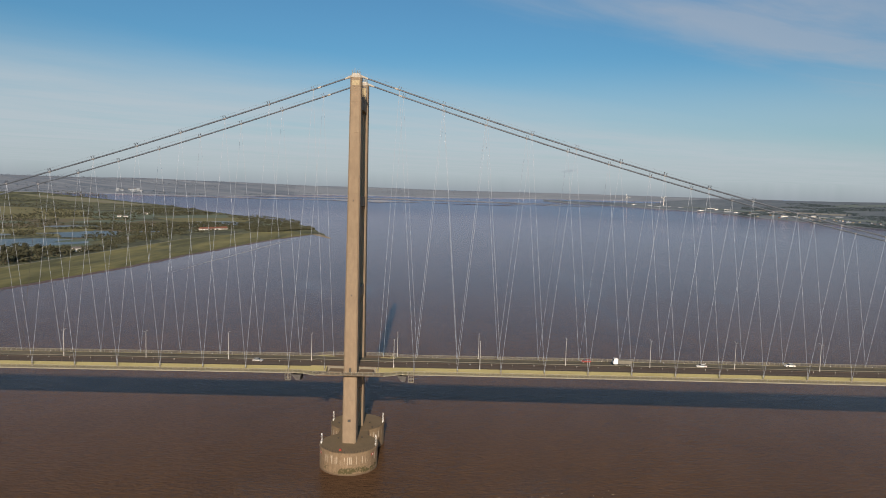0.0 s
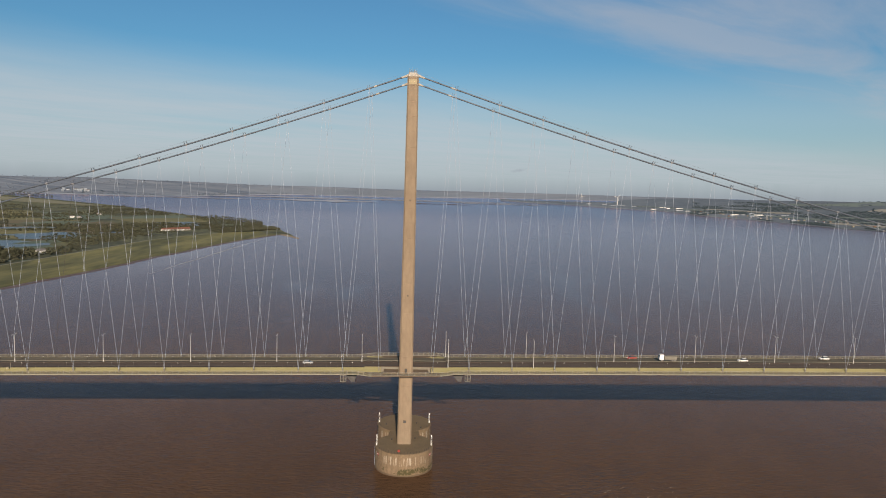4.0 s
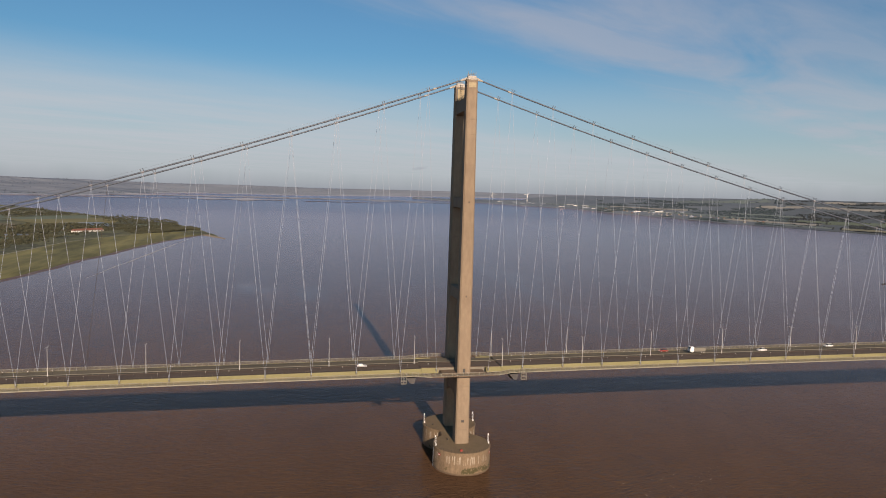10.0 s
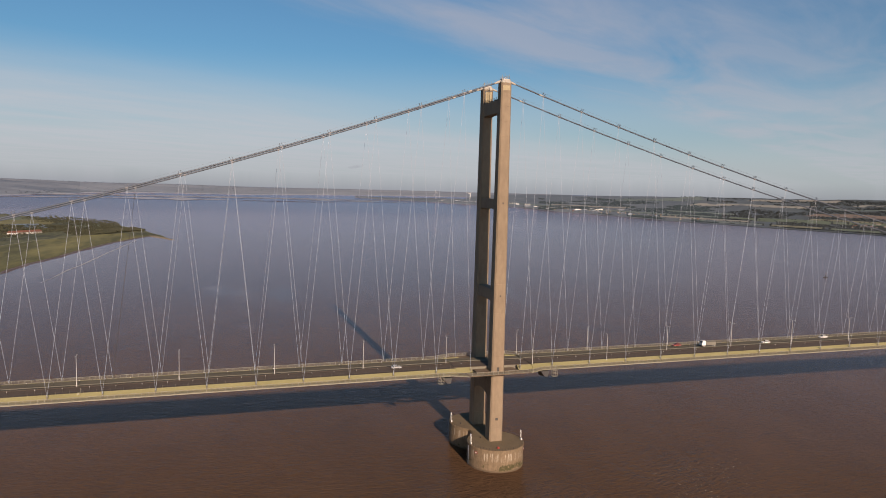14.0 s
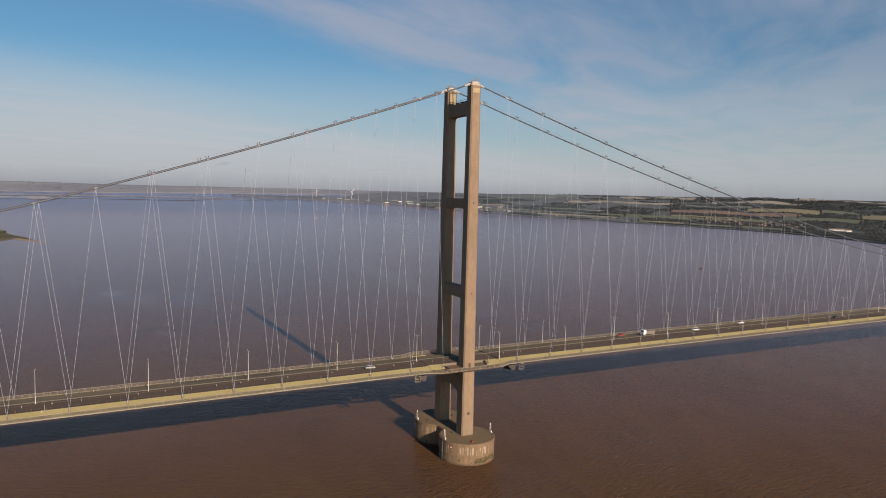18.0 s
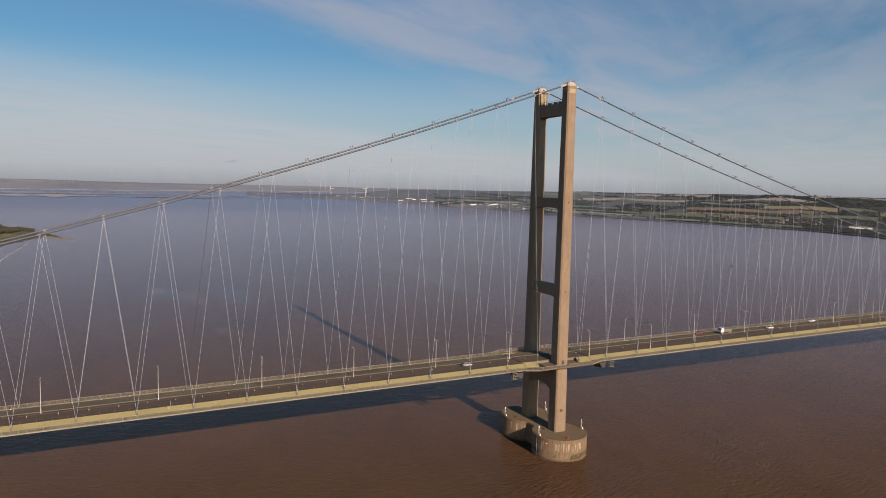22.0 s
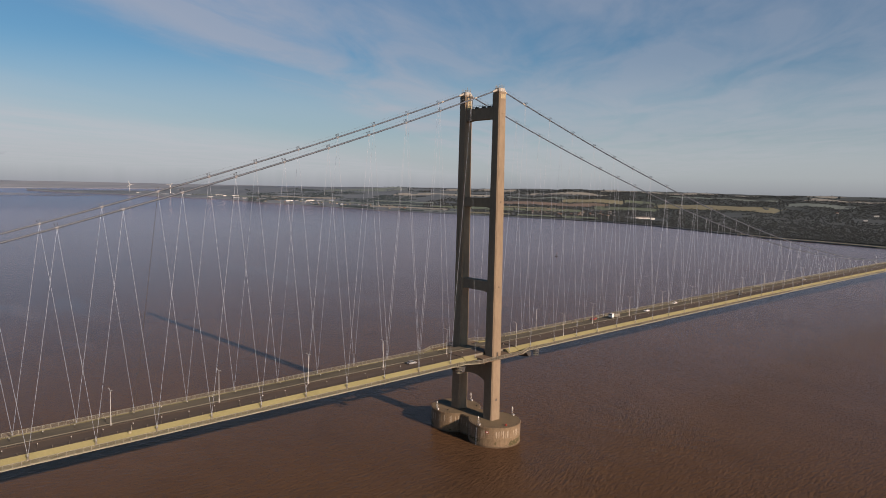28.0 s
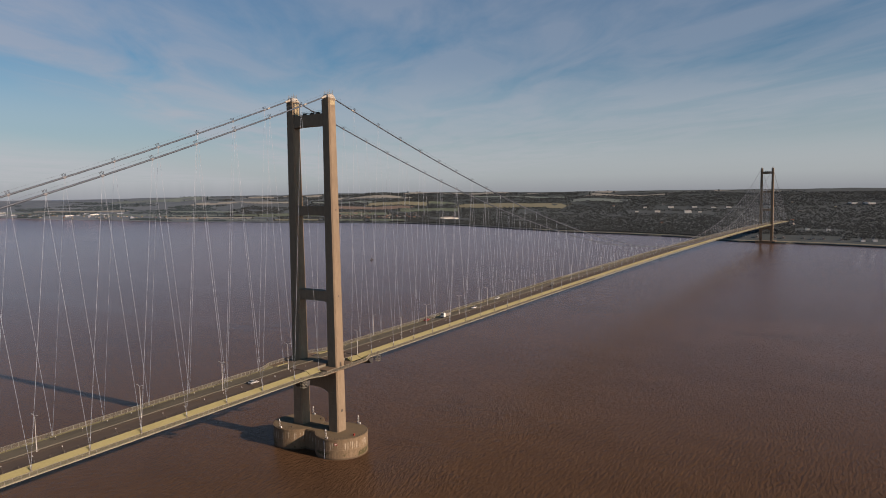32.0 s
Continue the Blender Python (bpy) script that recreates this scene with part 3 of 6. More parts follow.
def south_line(u):
    k = min(int(u), len(SOUTH) - 2)
    f = u - k
    p = [a + (b - a) * f for a, b in zip(SOUTH[k], SOUTH[k + 1])]
    w = 3 * noise.noise(Vector((u * 3.1, 0.5, 0)))
    return p[0] + w, p[1], p[2] + 3 * w, p[3]


def south_height(d):
    """d: metres in from the waterline, rising to the flat marsh."""
    return -0.8 + 3.4 * min(1, d / 70)


def make_south():
    rows, n = 46, 220
    v, f = [], []
    for j in range(n + 1):
        x0, y0, x1, y1 = south_line(j / n * (len(SOUTH) - 1))
        length = math.hypot(x1 - x0, y1 - y0)
        for i in range(rows):
            d = length * (i / (rows - 1)) ** 2.2
            back = length - d
            z = min(south_height(d), -0.8 + 3.4 * min(1, back / 60))
            k = d / length
            v.append(warp(x0 + (x1 - x0) * k, y0 + (y1 - y0) * k, z))
    for j in range(n):
        for i in range(rows - 1):
            p = j * rows + i
            f.append((p, p + 1, p + rows + 1, p + rows))
    thing("ground_south", "low green spit of marsh, ponds and pasture behind a flood bank", "land", kind="structure", data=mesh_of("ground_south", v, f, M["scrub"], True))


make_south()


def west_shore(az):
    """Distance of the farther waterline; it comes nearer to the south."""
    near = min(1.0, max(0.0, (-7 - az) / 10))
    return 9000 - 2900 * near * near * (3 - 2 * near) + 700 * noise.noise(Vector((az * 0.08, 4, 0))) + (10 + az) * 30 * (az > -10) + max(0, az) * 260


def make_west():
    """The farther shore upstream, low and wide, with mudflats before it."""
    v, f, rows = [], [], 16
    n = 0
    az = -75.0
    while az <= 27.0:
        r0 = west_shore(az)
        for i in range(rows):
            s = 30000 * (i / (rows - 1)) ** 2.5
            h = -1.5 if i == 0 else 4 + max(70, min(195, 118 - (az + 8) * 5)) * min(1, s / 14000) * (0.8 + 0.5 * noise.noise(Vector((az * 0.12, i * 0.35, 9))))
            v.append(warp(*polar(az, r0 + s, h)))
        n += 1
        az += 0.7
    for a in range(n - 1):
        for i in range(rows - 1):
            p = a * rows + i
            f.append((p + rows, p + rows + 1, p + 1, p))
    cut = int((75.0 - 11.0) / 0.7) * (rows - 1)
    thing("ground_west", "low hazy farmland on the far side of the river", "land", kind="structure", data=mesh_of("ground_west", v, f[:cut], M["hazed_far_land"], True))
    thing("ground_west_far", "flat haze-tinted land straight up the river", "land", kind="structure", data=mesh_of("ground_west_far", v, f[cut:], M["hazed_flat_land"], True))


make_west()

# ---------------------------------------------------------------- the bridge
SPAN, SOUTH_SPAN, NORTH_SPAN = 1410.0, 530.0, 280.0
PITCH, FIRST, LONE = 18.077, 26.27, 11.17
CABLE_Y = 10.9
TOP_Z, BASE_Z = 161.3, 9.3


def deck_z(x):
    """Height at which the hangers meet the deck."""
    if x < 0:
        return 40.25 + 0.016 * x
    if x > SPAN:
        return 40.25 - 0.016 * (x - SPAN)
    u = x / SPAN
    return 40.25 + 4 * 5.0 * u * (1 - u)


def deck_slope(x):
    return (deck_z(x + 1) - deck_z(x - 1)) / 2


SADDLE_Z = 160.9
MID_Z = 47.6


def cable_z(x):
    if x < 0:
        u = -x / SOUTH_SPAN
        return SADDLE_Z + (34.0 - SADDLE_Z) * u - 4 * 17.0 * u * (1 - u)
    if x > SPAN:
        u = (x - SPAN) / NORTH_SPAN
        return SADDLE_Z + (40.0 - SADDLE_Z) * u - 4 * 4.5 * u * (1 - u)
    u = x / SPAN
    return SADDLE_Z - 4 * (SADDLE_Z - MID_Z) * u * (1 - u)


def foot_x(k):
    """k = 0 is the lone hanger beside the tower."""
    return LONE if k == 0 else FIRST + PITCH * (k - 1)


def band_x(k):
    return 17.4 if k == 0 else FIRST + PITCH * (k - 0.5)


def leg_ring(z, w, d, c, y0):
    """A leg's outline: a rectangle w along the bridge and d across it, its corners cut by c."""
    x, y = w / 2, d / 2
    return [(-x + c, y0 - y, z), (x - c, y0 - y, z), (x, y0 - y + c, z), (x, y0 + y - c, z), (x - c, y0 + y, z), (-x + c, y0 + y, z), (-x, y0 + y - c, z), (-x, y0 - y + c, z)]


def leg_size(z, base):
    u = (z - base) / (TOP_Z - base)
    return 5.9 - 1.45 * u, 6.0 - 1.5 * u, 11.0 - 0.1 * u


def make_tower(base, label):
    root = thing("bridge_tower", label, "tower", group="towers of the suspension bridge")
    for side in (-1, 1):
        s = Shape()
        rings = []
        z = base
        lifts = int((156.0 - base) / 6.1)
        for k in range(lifts + 1):
            z = base + (156.0 - base) * k / lifts
            w, d, y0 = leg_size(z, base)
            if k:
                # a shallow groove at each lift of concrete
                rings.append(leg_ring(z - 0.10, w, d, 0.55, side * y0))
                rings.append(leg_ring(z - 0.07, w - 0.10, d - 0.10, 0.53, side * y0))
                rings.append(leg_ring(z + 0.03, w - 0.10, d - 0.10, 0.53, side * y0))
            rings.append(leg_ring(z + (0.06 if k else 0), w, d, 0.55, side * y0))
        rings.append(leg_ring(159.6, 4.47, 4.5, 0.55, side * 10.9))
        s.loft(rings)
        leg = part("leg", s.mesh("leg", M["concrete"]), root)
        c = Shape()
        c.loft([leg_ring(159.6, 4.5, 4.54, 0.5, side * 10.9), leg_ring(160.0, 4.5, 4.54, 0.5, side * 10.9), leg_ring(160.9, 3.5, 3.7, 0.5, side * 10.9), leg_ring(161.2, 3.3, 3.5, 0.4, side * 10.9)])
        cover = part("saddle_cover", c.mesh("saddle_cover", M["cap"]), leg, None, "pale saddle housing on the leg's top")
        part("lime_band", Shape().box(-1.55, 1.55, side * 10.9 + side * 2.25 - 0.03, side * 10.9 + side * 2.25 + 0.03, 156.6, 158.5).mesh("lime_band", M["tan_pale"]), leg, None, "pale patched concrete band")
        for x in (-1.25, -0.45, 0.2, 0.9):
            part("drip_stain", Shape().box(x, x + 0.34, side * 10.9 + side * 2.255 - 0.02, side * 10.9 + side * 2.255 + 0.045, 156.2, 158.4).mesh("drip_stain", M["cap"]), leg, None, "pale lime stain")
        for x, y, h in ((-1.6, -1.1, 1.7), (-0.5, -1.2, 2.3), (0.6, -1.0, 1.6), (1.5, -1.1, 2.0), (-1.0, 1.2, 1.8), (1.1, 1.2, 1.5)):
            part("mast", Shape().tube((x, side * 10.9 + y, 161.0), (x, side * 10.9 + y, 161.2 + h), 0.06, 5).mesh("mast", M["rail"]), cover)
        for ya in (-1.3, 1.3):
            yr = side * 10.9 + ya
            guard = Shape()
            for z in (161.7, 162.2):
                guard.tube((-1.5, yr, z), (1.5, yr, z), 0.04, 4)
            for x in (-1.5, -0.5, 0.5, 1.5):
                guard.tube((x, yr, 160.9), (x, yr, 162.2), 0.04, 4)
            part("guard_rail", guard.mesh("guard_rail", M["rail"]), cover)
        # openings on the outer face
        for z, w, h in ((18.4, 1.1, 1.0), (39.3, 0.85, 1.9), (71.2, 0.45, 0.6), (110.0, 0.45, 0.6)):
            lw, ld, ly = leg_size(z, base)
            yo = side * (ly + ld / 2)
            fr = Shape().box(-w / 2 - 0.14, w / 2 + 0.14, yo - 0.06, yo + 0.06, z - 0.1, z + 0.02).box(-w / 2 - 0.14, -w / 2, yo - 0.06, yo + 0.06, z, z + h).box(w / 2, w / 2 + 0.14, yo - 0.06, yo + 0.06, z, z + h).box(-w / 2 - 0.14, w / 2 + 0.14, yo - 0.06, yo + 0.06, z + h, z + h + 0.12)
            hatch = part("hatch", Shape().box(-w / 2, w / 2, yo - 0.03, yo + 0.03, z, z + h).mesh("hatch", M["dark"]), leg, None, "dark inspection hatch")
            part("hatch_frame", fr.mesh("hatch_frame", M["tan"]), hatch)
        # inner face: caged ladder and cable of the aviation lamps, near the top
        lad = Shape()
        yi = side * (10.9 - 2.3)
        for x in (-0.4, 0.4):
            lad.tube((x, yi - side * 0.25, 152.8), (x, yi - side * 0.25, 160.6), 0.07, 4)
        for k in range(9):
            lad.tube((-0.4, yi - side * 0.25, 153.4 + 0.85 * k), (0.4, yi - side * 0.25, 153.4 + 0.85 * k), 0.05, 4)
        part("ladder", lad.mesh("ladder", M["rust"]), leg, None, "dark steel ladder")
        # working cradle against the inner face, dark frame round an ochre panel
        yc = yi - side * 0.12
        ring = Shape().box(-1.75, -1.45, yc - 0.16, yc + 0.16, 152.6, 158.9).box(1.45, 1.75, yc - 0.16, yc + 0.16, 152.6, 158.9).box(-1.75, 1.75, yc - 0.18, yc + 0.18, 152.3, 152.7).box(-1.75, 1.75, yc - 0.18, yc + 0.18, 158.6, 159.0)
        cradle = part("cradle_frame", ring.mesh("cradle_frame", M["dark"]), leg, None, "dark steel cradle frame")
        part("cradle_panel", Shape().box(-1.45, 1.45, yc - 0.05, yc + 0.05, 152.7, 158.6).mesh("cradle_panel", M["tan_pale"]), cradle, None, "ochre panel")
    for z0, z1, arch in ((147.8, 153.0, 0), (107.8, 112.0, 0), (69.0, 73.6, 0), (29.0, 34.6, 1)):
        w, d, y0 = leg_size(z0, base)
        w *= 0.8
        inner = y0 - d / 2 + 0.05
        n = 12
        rings = []
        for i in range(n + 1):
            y = -inner + 2 * inner * i / n
            zl = z0 - (2.2 if arch else 0.45) * (abs(y) / inner) ** (2.5 if arch else 8.0)
            rings.append([(-w / 2, y, zl), (w / 2, y, zl), (w / 2, y, z1), (-w / 2, y, z1)])
        s = Shape().loft(rings)
        part("cross_beam", s.mesh("cross_beam", M["concrete"]), root)
    rail = Shape()
    for y in range(-8, 9, 2):
        for x in (-1.7, 1.7):
            rail.tube((x, y, 153), (x, y, 154.3), 0.07, 4)
    for x in (-1.7, 1.7):
        for z in (153.6, 154.3):
            rail.tube((x, -8.4, z), (x, 8.4, z), 0.05, 4)
    part("railing", rail.mesh("railing", M["dark"]), root, None, "dark handrail along the top beam")
    for y in (-4.5, -1.0, 3.6):
        box = Shape().box(-0.7, 0.7, y - 0.5, y + 0.5, 153, 154.0)
        part("equipment_box", box.mesh("equipment_box", M["rust"]), root)
    return root


tower = make_tower(BASE_Z, "tall twin-legged tan concrete bridge tower on a river caisson")
far_tower = make_tower(4.0, "twin-legged concrete bridge tower on the far river bank")
far_tower.matrix_basis = pose(SPAN, 0, 0)


def make_caisson():
    root = thing("caisson", "pair of weathered round concrete caissons joined by a web", "pier")
    n = 56
    for y in (-13.25, 13.25):
        s = Shape()
        rows = []
        for z, r in ((-3, 12.0), (0.6, 12.0), (4.3, 12.0), (4.36, 11.93), (4.46, 11.93), (4.52, 12.0), (8.55, 12.0), (8.6, 12.14), (9.2, 12.14), (9.28, 12.0)):
            rows.append([(r * math.cos(2 * math.pi * j / n), y + r * math.sin(2 * math.pi * j / n), z) for j in range(n)])
        s.loft(rows)
        drum = part("drum", s.mesh("drum", M["drum"]), root)
        top = Shape()
        top.loft([[(11.6 * math.cos(2 * math.pi * j / n), y + 11.6 * math.sin(2 * math.pi * j / n), z) for j in range(n)] for z in (9.2, 9.32)])
        part("deck_slab", top.mesh("deck_slab", M["caisson_top"]), drum)
        fence = Shape()
        out = -1 if y < 0 else 1
        for j in range(n):
            t = 2 * math.pi * j / n
            if math.sin(t) * out < -0.62:
                continue
            fence.tube((11.75 * math.cos(t), y + 11.75 * math.sin(t), 9.28), (11.75 * math.cos(t), y + 11.75 * math.sin(t), 10.2), 0.05, 4)
        tagged(part("rail_posts", fence.mesh("rail_posts", M["rust"]), drum), kind="stuff")
    web = Shape().box(-6.6, 6.6, -8.0, 8.0, -3, 8.9)
    part("web", web.mesh("web", M["drum"]), root)
    part("walkway_slab", Shape().box(-6.3, 6.3, -6.0, 6.0, 8.9, 9.24).mesh("walkway_slab", M["caisson_top"]), root)
    for x, y in ((-11.3, -14.0), (11.3, -14.0), (-11.3, 14.5), (11.3, 14.5)):
        m = Shape()
        for dx, dy in ((-0.22, -0.22), (0.22, -0.22), (0.22, 0.22), (-0.22, 0.22)):
            m.tube((x + dx, y + dy, 9.28), (x + dx, y + dy, 12.6), 0.045, 4)
        for k in range(5):
            z = 9.6 + 0.7 * k
            m.tube((x - 0.22, y - 0.22, z), (x + 0.22, y + 0.22, z + 0.3), 0.03, 4)
            m.tube((x + 0.22, y - 0.22, z), (x - 0.22, y + 0.22, z + 0.3), 0.03, 4)
        beacon = part("beacon_mast", m.mesh("beacon_mast", M["white"]), root, None, "white lattice mast of a navigation light")
        part("beacon_lamp", Shape().tube((x, y, 12.6), (x, y, 13.4), 0.22, 8).mesh("beacon_lamp", M["white"]), beacon)
        part("cabinet", Shape().box(x - 0.25, x + 0.25, y - 1.1, y - 0.6, 9.28, 10.1).mesh("cabinet", M["white"]), beacon)
    for ang in (208.5, 331.5):
        t = radians(ang)
        x, y = 12.03 * math.cos(t), -13.25 + 12.03 * math.sin(t)
        board = Shape().box(-0.75, 0.75, -0.05, 0.05, 6.7, 7.6)
        sign = part("warning_board", board.mesh("warning_board", M["red"]), root, Matrix.Translation((x, y, 0)) @ Matrix.Rotation(t + math.pi / 2, 4, "Z"), "red warning board with a pale panel")
        part("panel", Shape().box(-0.4, 0.4, -0.08, 0.08, 6.95, 7.35).mesh("panel", M["white"]), sign)
    t = radians(181)
    gauge = Shape().box(-0.14, 0.14, -0.05, 0.05, 0.2, 8.4)
    part("tide_gauge", gauge.mesh("tide_gauge", M["works"]), root, Matrix.Translation((12.08 * math.cos(t), -13.25 + 12.08 * math.sin(t), 0)) @ Matrix.Rotation(t + math.pi / 2, 4, "Z"), "pale narrow tide gauge board")
    for x, y, w in ((-2.1, -22.4, 0.9),):
        part("lifebuoy_box", Shape().box(x - w / 2, x + w / 2, y - 0.3, y + 0.3, 9.3, 10.1).mesh("lifebuoy_box", M["red"]), root, None, "red lifebuoy housing")
    for x, y in ((-5.2, -9.0), (4.6, -7.4), (7.4, 6.0), (-8.1, 10.2), (5.6, 12.0)):
        part("bollard", Shape().tube((x, y, 9.25), (x, y, 9.95), 0.28, 8, 0.34).mesh("bollard", M["rust"]), root)


make_caisson()

thing("pier_base", "low concrete footing on the river bank", "pier", m=pose(SPAN, 0, 0), data=Shape().box(-14, 14, -20, 20, -2, 4.2).mesh("pier_base", M["caisson"]))

# deck, section by section; heights within a section are from the hangers' feet
ROAD_Z, WALK_Z = 0.30, -1.15
deck = thing("bridge_deck", "long slender road deck with cream edges hung from cables", "bridge", kind="structure")


def girder_mesh(length, top=9.3):
    h = length / 2
    low = 4.2
    ring = [(-top, ROAD_Z - 0.2), (-top + 0.2, -2.2), (-low, -3.6), (low, -3.6), (top - 0.2, -2.2), (top, ROAD_Z - 0.2)]
    return Shape().loft([[(-h, y, z) for y, z in ring], [(h, y, z) for y, z in ring]]).mesh("girder", M["steel"])


def lane_mesh(length, y0, y1):
    h = length / 2 - 0.02
    return Shape().box(-h, h, y0, y1, ROAD_Z - 0.2, ROAD_Z).mesh("carriageway", M["asphalt" if y0 < 0 else "asphalt_worn"])


def reserve_mesh(length):
    h = length / 2
    return Shape().box(-h, h, -0.55, 0.55, ROAD_Z - 0.2, ROAD_Z + 0.08).mesh("central_reserve", M["asphalt"])


def barrier_mesh(length, n=8):
    """Low crash barrier of the central reserve: posts and one beam."""
    h = length / 2
    s = Shape()
    for i in range(n):
        x = -h + length * (i + 0.5) / n
        s.box(x - 0.06, x + 0.06, -0.06, 0.06, 0, 0.5)
    s.box(-h, h, -0.09, 0.05, 0.42, 0.66)
    return s.mesh("crash_barrier", M["infill"])


def kerb_posts_mesh(length, n=4):
    """Wire-rope barrier at the kerb: stout short posts and two thin ropes."""
    h = length / 2
    s = Shape()
    for i in range(n):
        x = -h + length * (i + 0.5) / n
        s.box(x - 0.09, x + 0.09, -0.09, 0.09, -0.1, 0.85)
    for z in (0.5, 0.72):
        s.box(-h, h, -0.015, 0.015, z, z + 0.03)
    return s.mesh("rope_barrier", M["rust"])


def edge_mesh(length):
    """The cream edge of the deck, falling from the road down to the footway."""
    h = length / 2 - 0.01
    p = [(-8.75, ROAD_Z - 0.05), (-8.85, ROAD_Z + 0.03), (-9.0, ROAD_Z + 0.03), (-11.35, WALK_Z + 0.05), (-11.35, WALK_Z - 0.15), (-9.2, ROAD_Z - 1.3), (-8.75, ROAD_Z - 0.2)]
    return Shape().loft([[(-h, y, z) for y, z in p], [(h, y, z) for y, z in p]]).mesh("deck_edge", M["footway"])


def path_mesh(length):
    h = length / 2 - 0.01
    s = Shape().box(-h, h, -14.2, -11.3, WALK_Z - 0.18, WALK_Z)
    return s.mesh("footway", M["footway"])


def fascia_mesh(length):
    h = length / 2
    s = Shape().box(-h, h, -14.36, -14.2, WALK_Z - 0.22, WALK_Z + 0.06)
    return s.mesh("fascia", M["edge"])


def bay_mesh(length):
    """One bay of the footway's railing: post, rails and wire mesh."""
    h = length / 2
    s = Shape()
    s.box(-h, -h + 0.11, -14.33, -14.19, WALK_Z + 0.05, WALK_Z + 1.46)
    s.box(-h, h, -14.32, -14.2, WALK_Z + 1.38, WALK_Z + 1.46)
    s.box(-h, h, -14.3, -14.22, WALK_Z + 0.14, WALK_Z + 0.22)
    frame = s.mesh("railing_bay", M["rail"])
    w = Shape()
    n = 17
    for i in range(n):
        x = -h + 0.11 + (length - 0.11) * (i + 0.5) / n
        w.box(x - 0.028, x + 0.028, -14.275, -14.245, WALK_Z + 0.22, WALK_Z + 1.38)
    return frame, w.mesh("wire_mesh", M["infill"])


def joined_rail(length, n=8):
    h = length / 2
    s = Shape()
    for i in range(n):
        x = -h + length * i / n
        s.box(x, x + 0.11, -14.33, -14.19, WALK_Z + 0.05, WALK_Z + 1.46)
    s.box(-h, h, -14.32, -14.2, WALK_Z + 1.38, WALK_Z + 1.46)
    s.box(-h, h, -14.3, -14.22, WALK_Z + 0.14, WALK_Z + 0.22)
    for i in range(8 * n):
        x = -h + length * (i + 0.5) / (8 * n)
        s.box(x - 0.05, x + 0.05, -14.275, -14.245, WALK_Z + 0.22, WALK_Z + 1.38)
    return s.mesh("railing", M["rail"])


SECTIONS = [(-foot_x(k), k) for k in range(27, 0, -1)] + [(foot_x(k), k) for k in range(1, 77)] + [(SPAN + foot_x(k), k) for k in range(1, 15)]
BAY = PITCH / 8
GIRDER, LANE_A, LANE_B, RESERVE = girder_mesh(PITCH), lane_mesh(PITCH, -8.75, -0.55), lane_mesh(PITCH, 0.55, 8.75), reserve_mesh(PITCH)
BARRIER, KERB_POSTS, EDGE, WALKWAY, FASCIA, RAILS = barrier_mesh(PITCH), kerb_posts_mesh(PITCH), edge_mesh(PITCH), path_mesh(PITCH), fascia_mesh(PITCH), joined_rail(PITCH)
BAY_FRAME, BAY_WIRE = bay_mesh(BAY)
FLIP = Matrix.Rotation(math.pi, 4, "Z")


def deck_pose(x, y=0.0, z=0.0):
    return Matrix.Translation((x, 0, deck_z(x))) @ Matrix.Rotation(-math.atan(deck_slope(x)), 4, "Y") @ Matrix.Translation((0, y, z))


for x, k in SECTIONS:
    m = deck_pose(x)
    close = -250 < x < 330
    part("girder", GIRDER, deck, m)
    part("carriageway", LANE_A, deck, m)
    part("carriageway", LANE_B, deck, m)
    part("central_reserve", RESERVE, deck, m)
    part("crash_barrier", BARRIER, deck, m @ Matrix.Translation((0, 0, ROAD_Z + 0.08)))
    for turn in (Matrix(), FLIP):
        q = m @ turn
        part("deck_edge", EDGE, deck, q)
        part("rope_barrier", KERB_POSTS, deck, q @ Matrix.Translation((0, -8.6, ROAD_Z)))
        if k == 1 and abs(x) < 100:
            continue
        part("footway", WALKWAY, deck, q)
        part("fascia", FASCIA, deck, q)
        if close:
            for i in range(8):
                bay = part("railing_bay", BAY_FRAME, deck, q @ Matrix.Translation((-PITCH / 2 + BAY * (i + 0.5), 0, 0)))
                part("wire_mesh", BAY_WIRE, bay)
        else:
            part("railing", RAILS, deck, q)

# through the towers
for x in (0.0, SPAN):
    m = Matrix.Translation((x, 0, deck_z(x)))
    n = 2 * (FIRST - PITCH / 2)
    part("girder", girder_mesh(n, 7.6), deck, m)
    part("carriageway", lane_mesh(n, -7.7, -0.55), deck, m)
    part("carriageway", lane_mesh(n, 0.55, 7.7), deck, m)
    part("central_reserve", reserve_mesh(n), deck, m)
    part("crash_barrier", barrier_mesh(n, 14), deck, m @ Matrix.Translation((0, 0, ROAD_Z + 0.08)))
    for turn in (Matrix(), FLIP):
        q = m @ turn
        for s in (-1, 1):
            c = FIRST - PITCH / 2
            part("deck_edge", edge_mesh(c - 10.4), deck, q @ Matrix.Translation((s * (c + 10.4) / 2, 0, 0)))
            part("tower_slab", Shape().box(min(s * 3.2, s * 9.2), max(s * 3.2, s * 9.2), -14.0, -7.8, WALK_Z - 0.3, WALK_Z + 0.3).mesh("tower_slab", M["tan"]), deck, q, "brown slab between footway and leg")

# the footway steps outward round the near tower's legs
LAST = FIRST + PITCH / 2


def swing(x):
    """How far the footway stands out at x."""
    u = min(1.0, max(0.0, (20.5 - abs(x)) / 6.5))
    return 3.1 * u


def fall(x, way):
    """The deck's fall along the swung footway."""
    return deck_z(x * way) - deck_z(0)


def swung(xs, pts, way):
    """A profile swept along x, shifted outward by swing()."""
    return Shape().loft([[(x, y - swing(x), z + fall(x, way)) for y, z in pts] for x in xs])


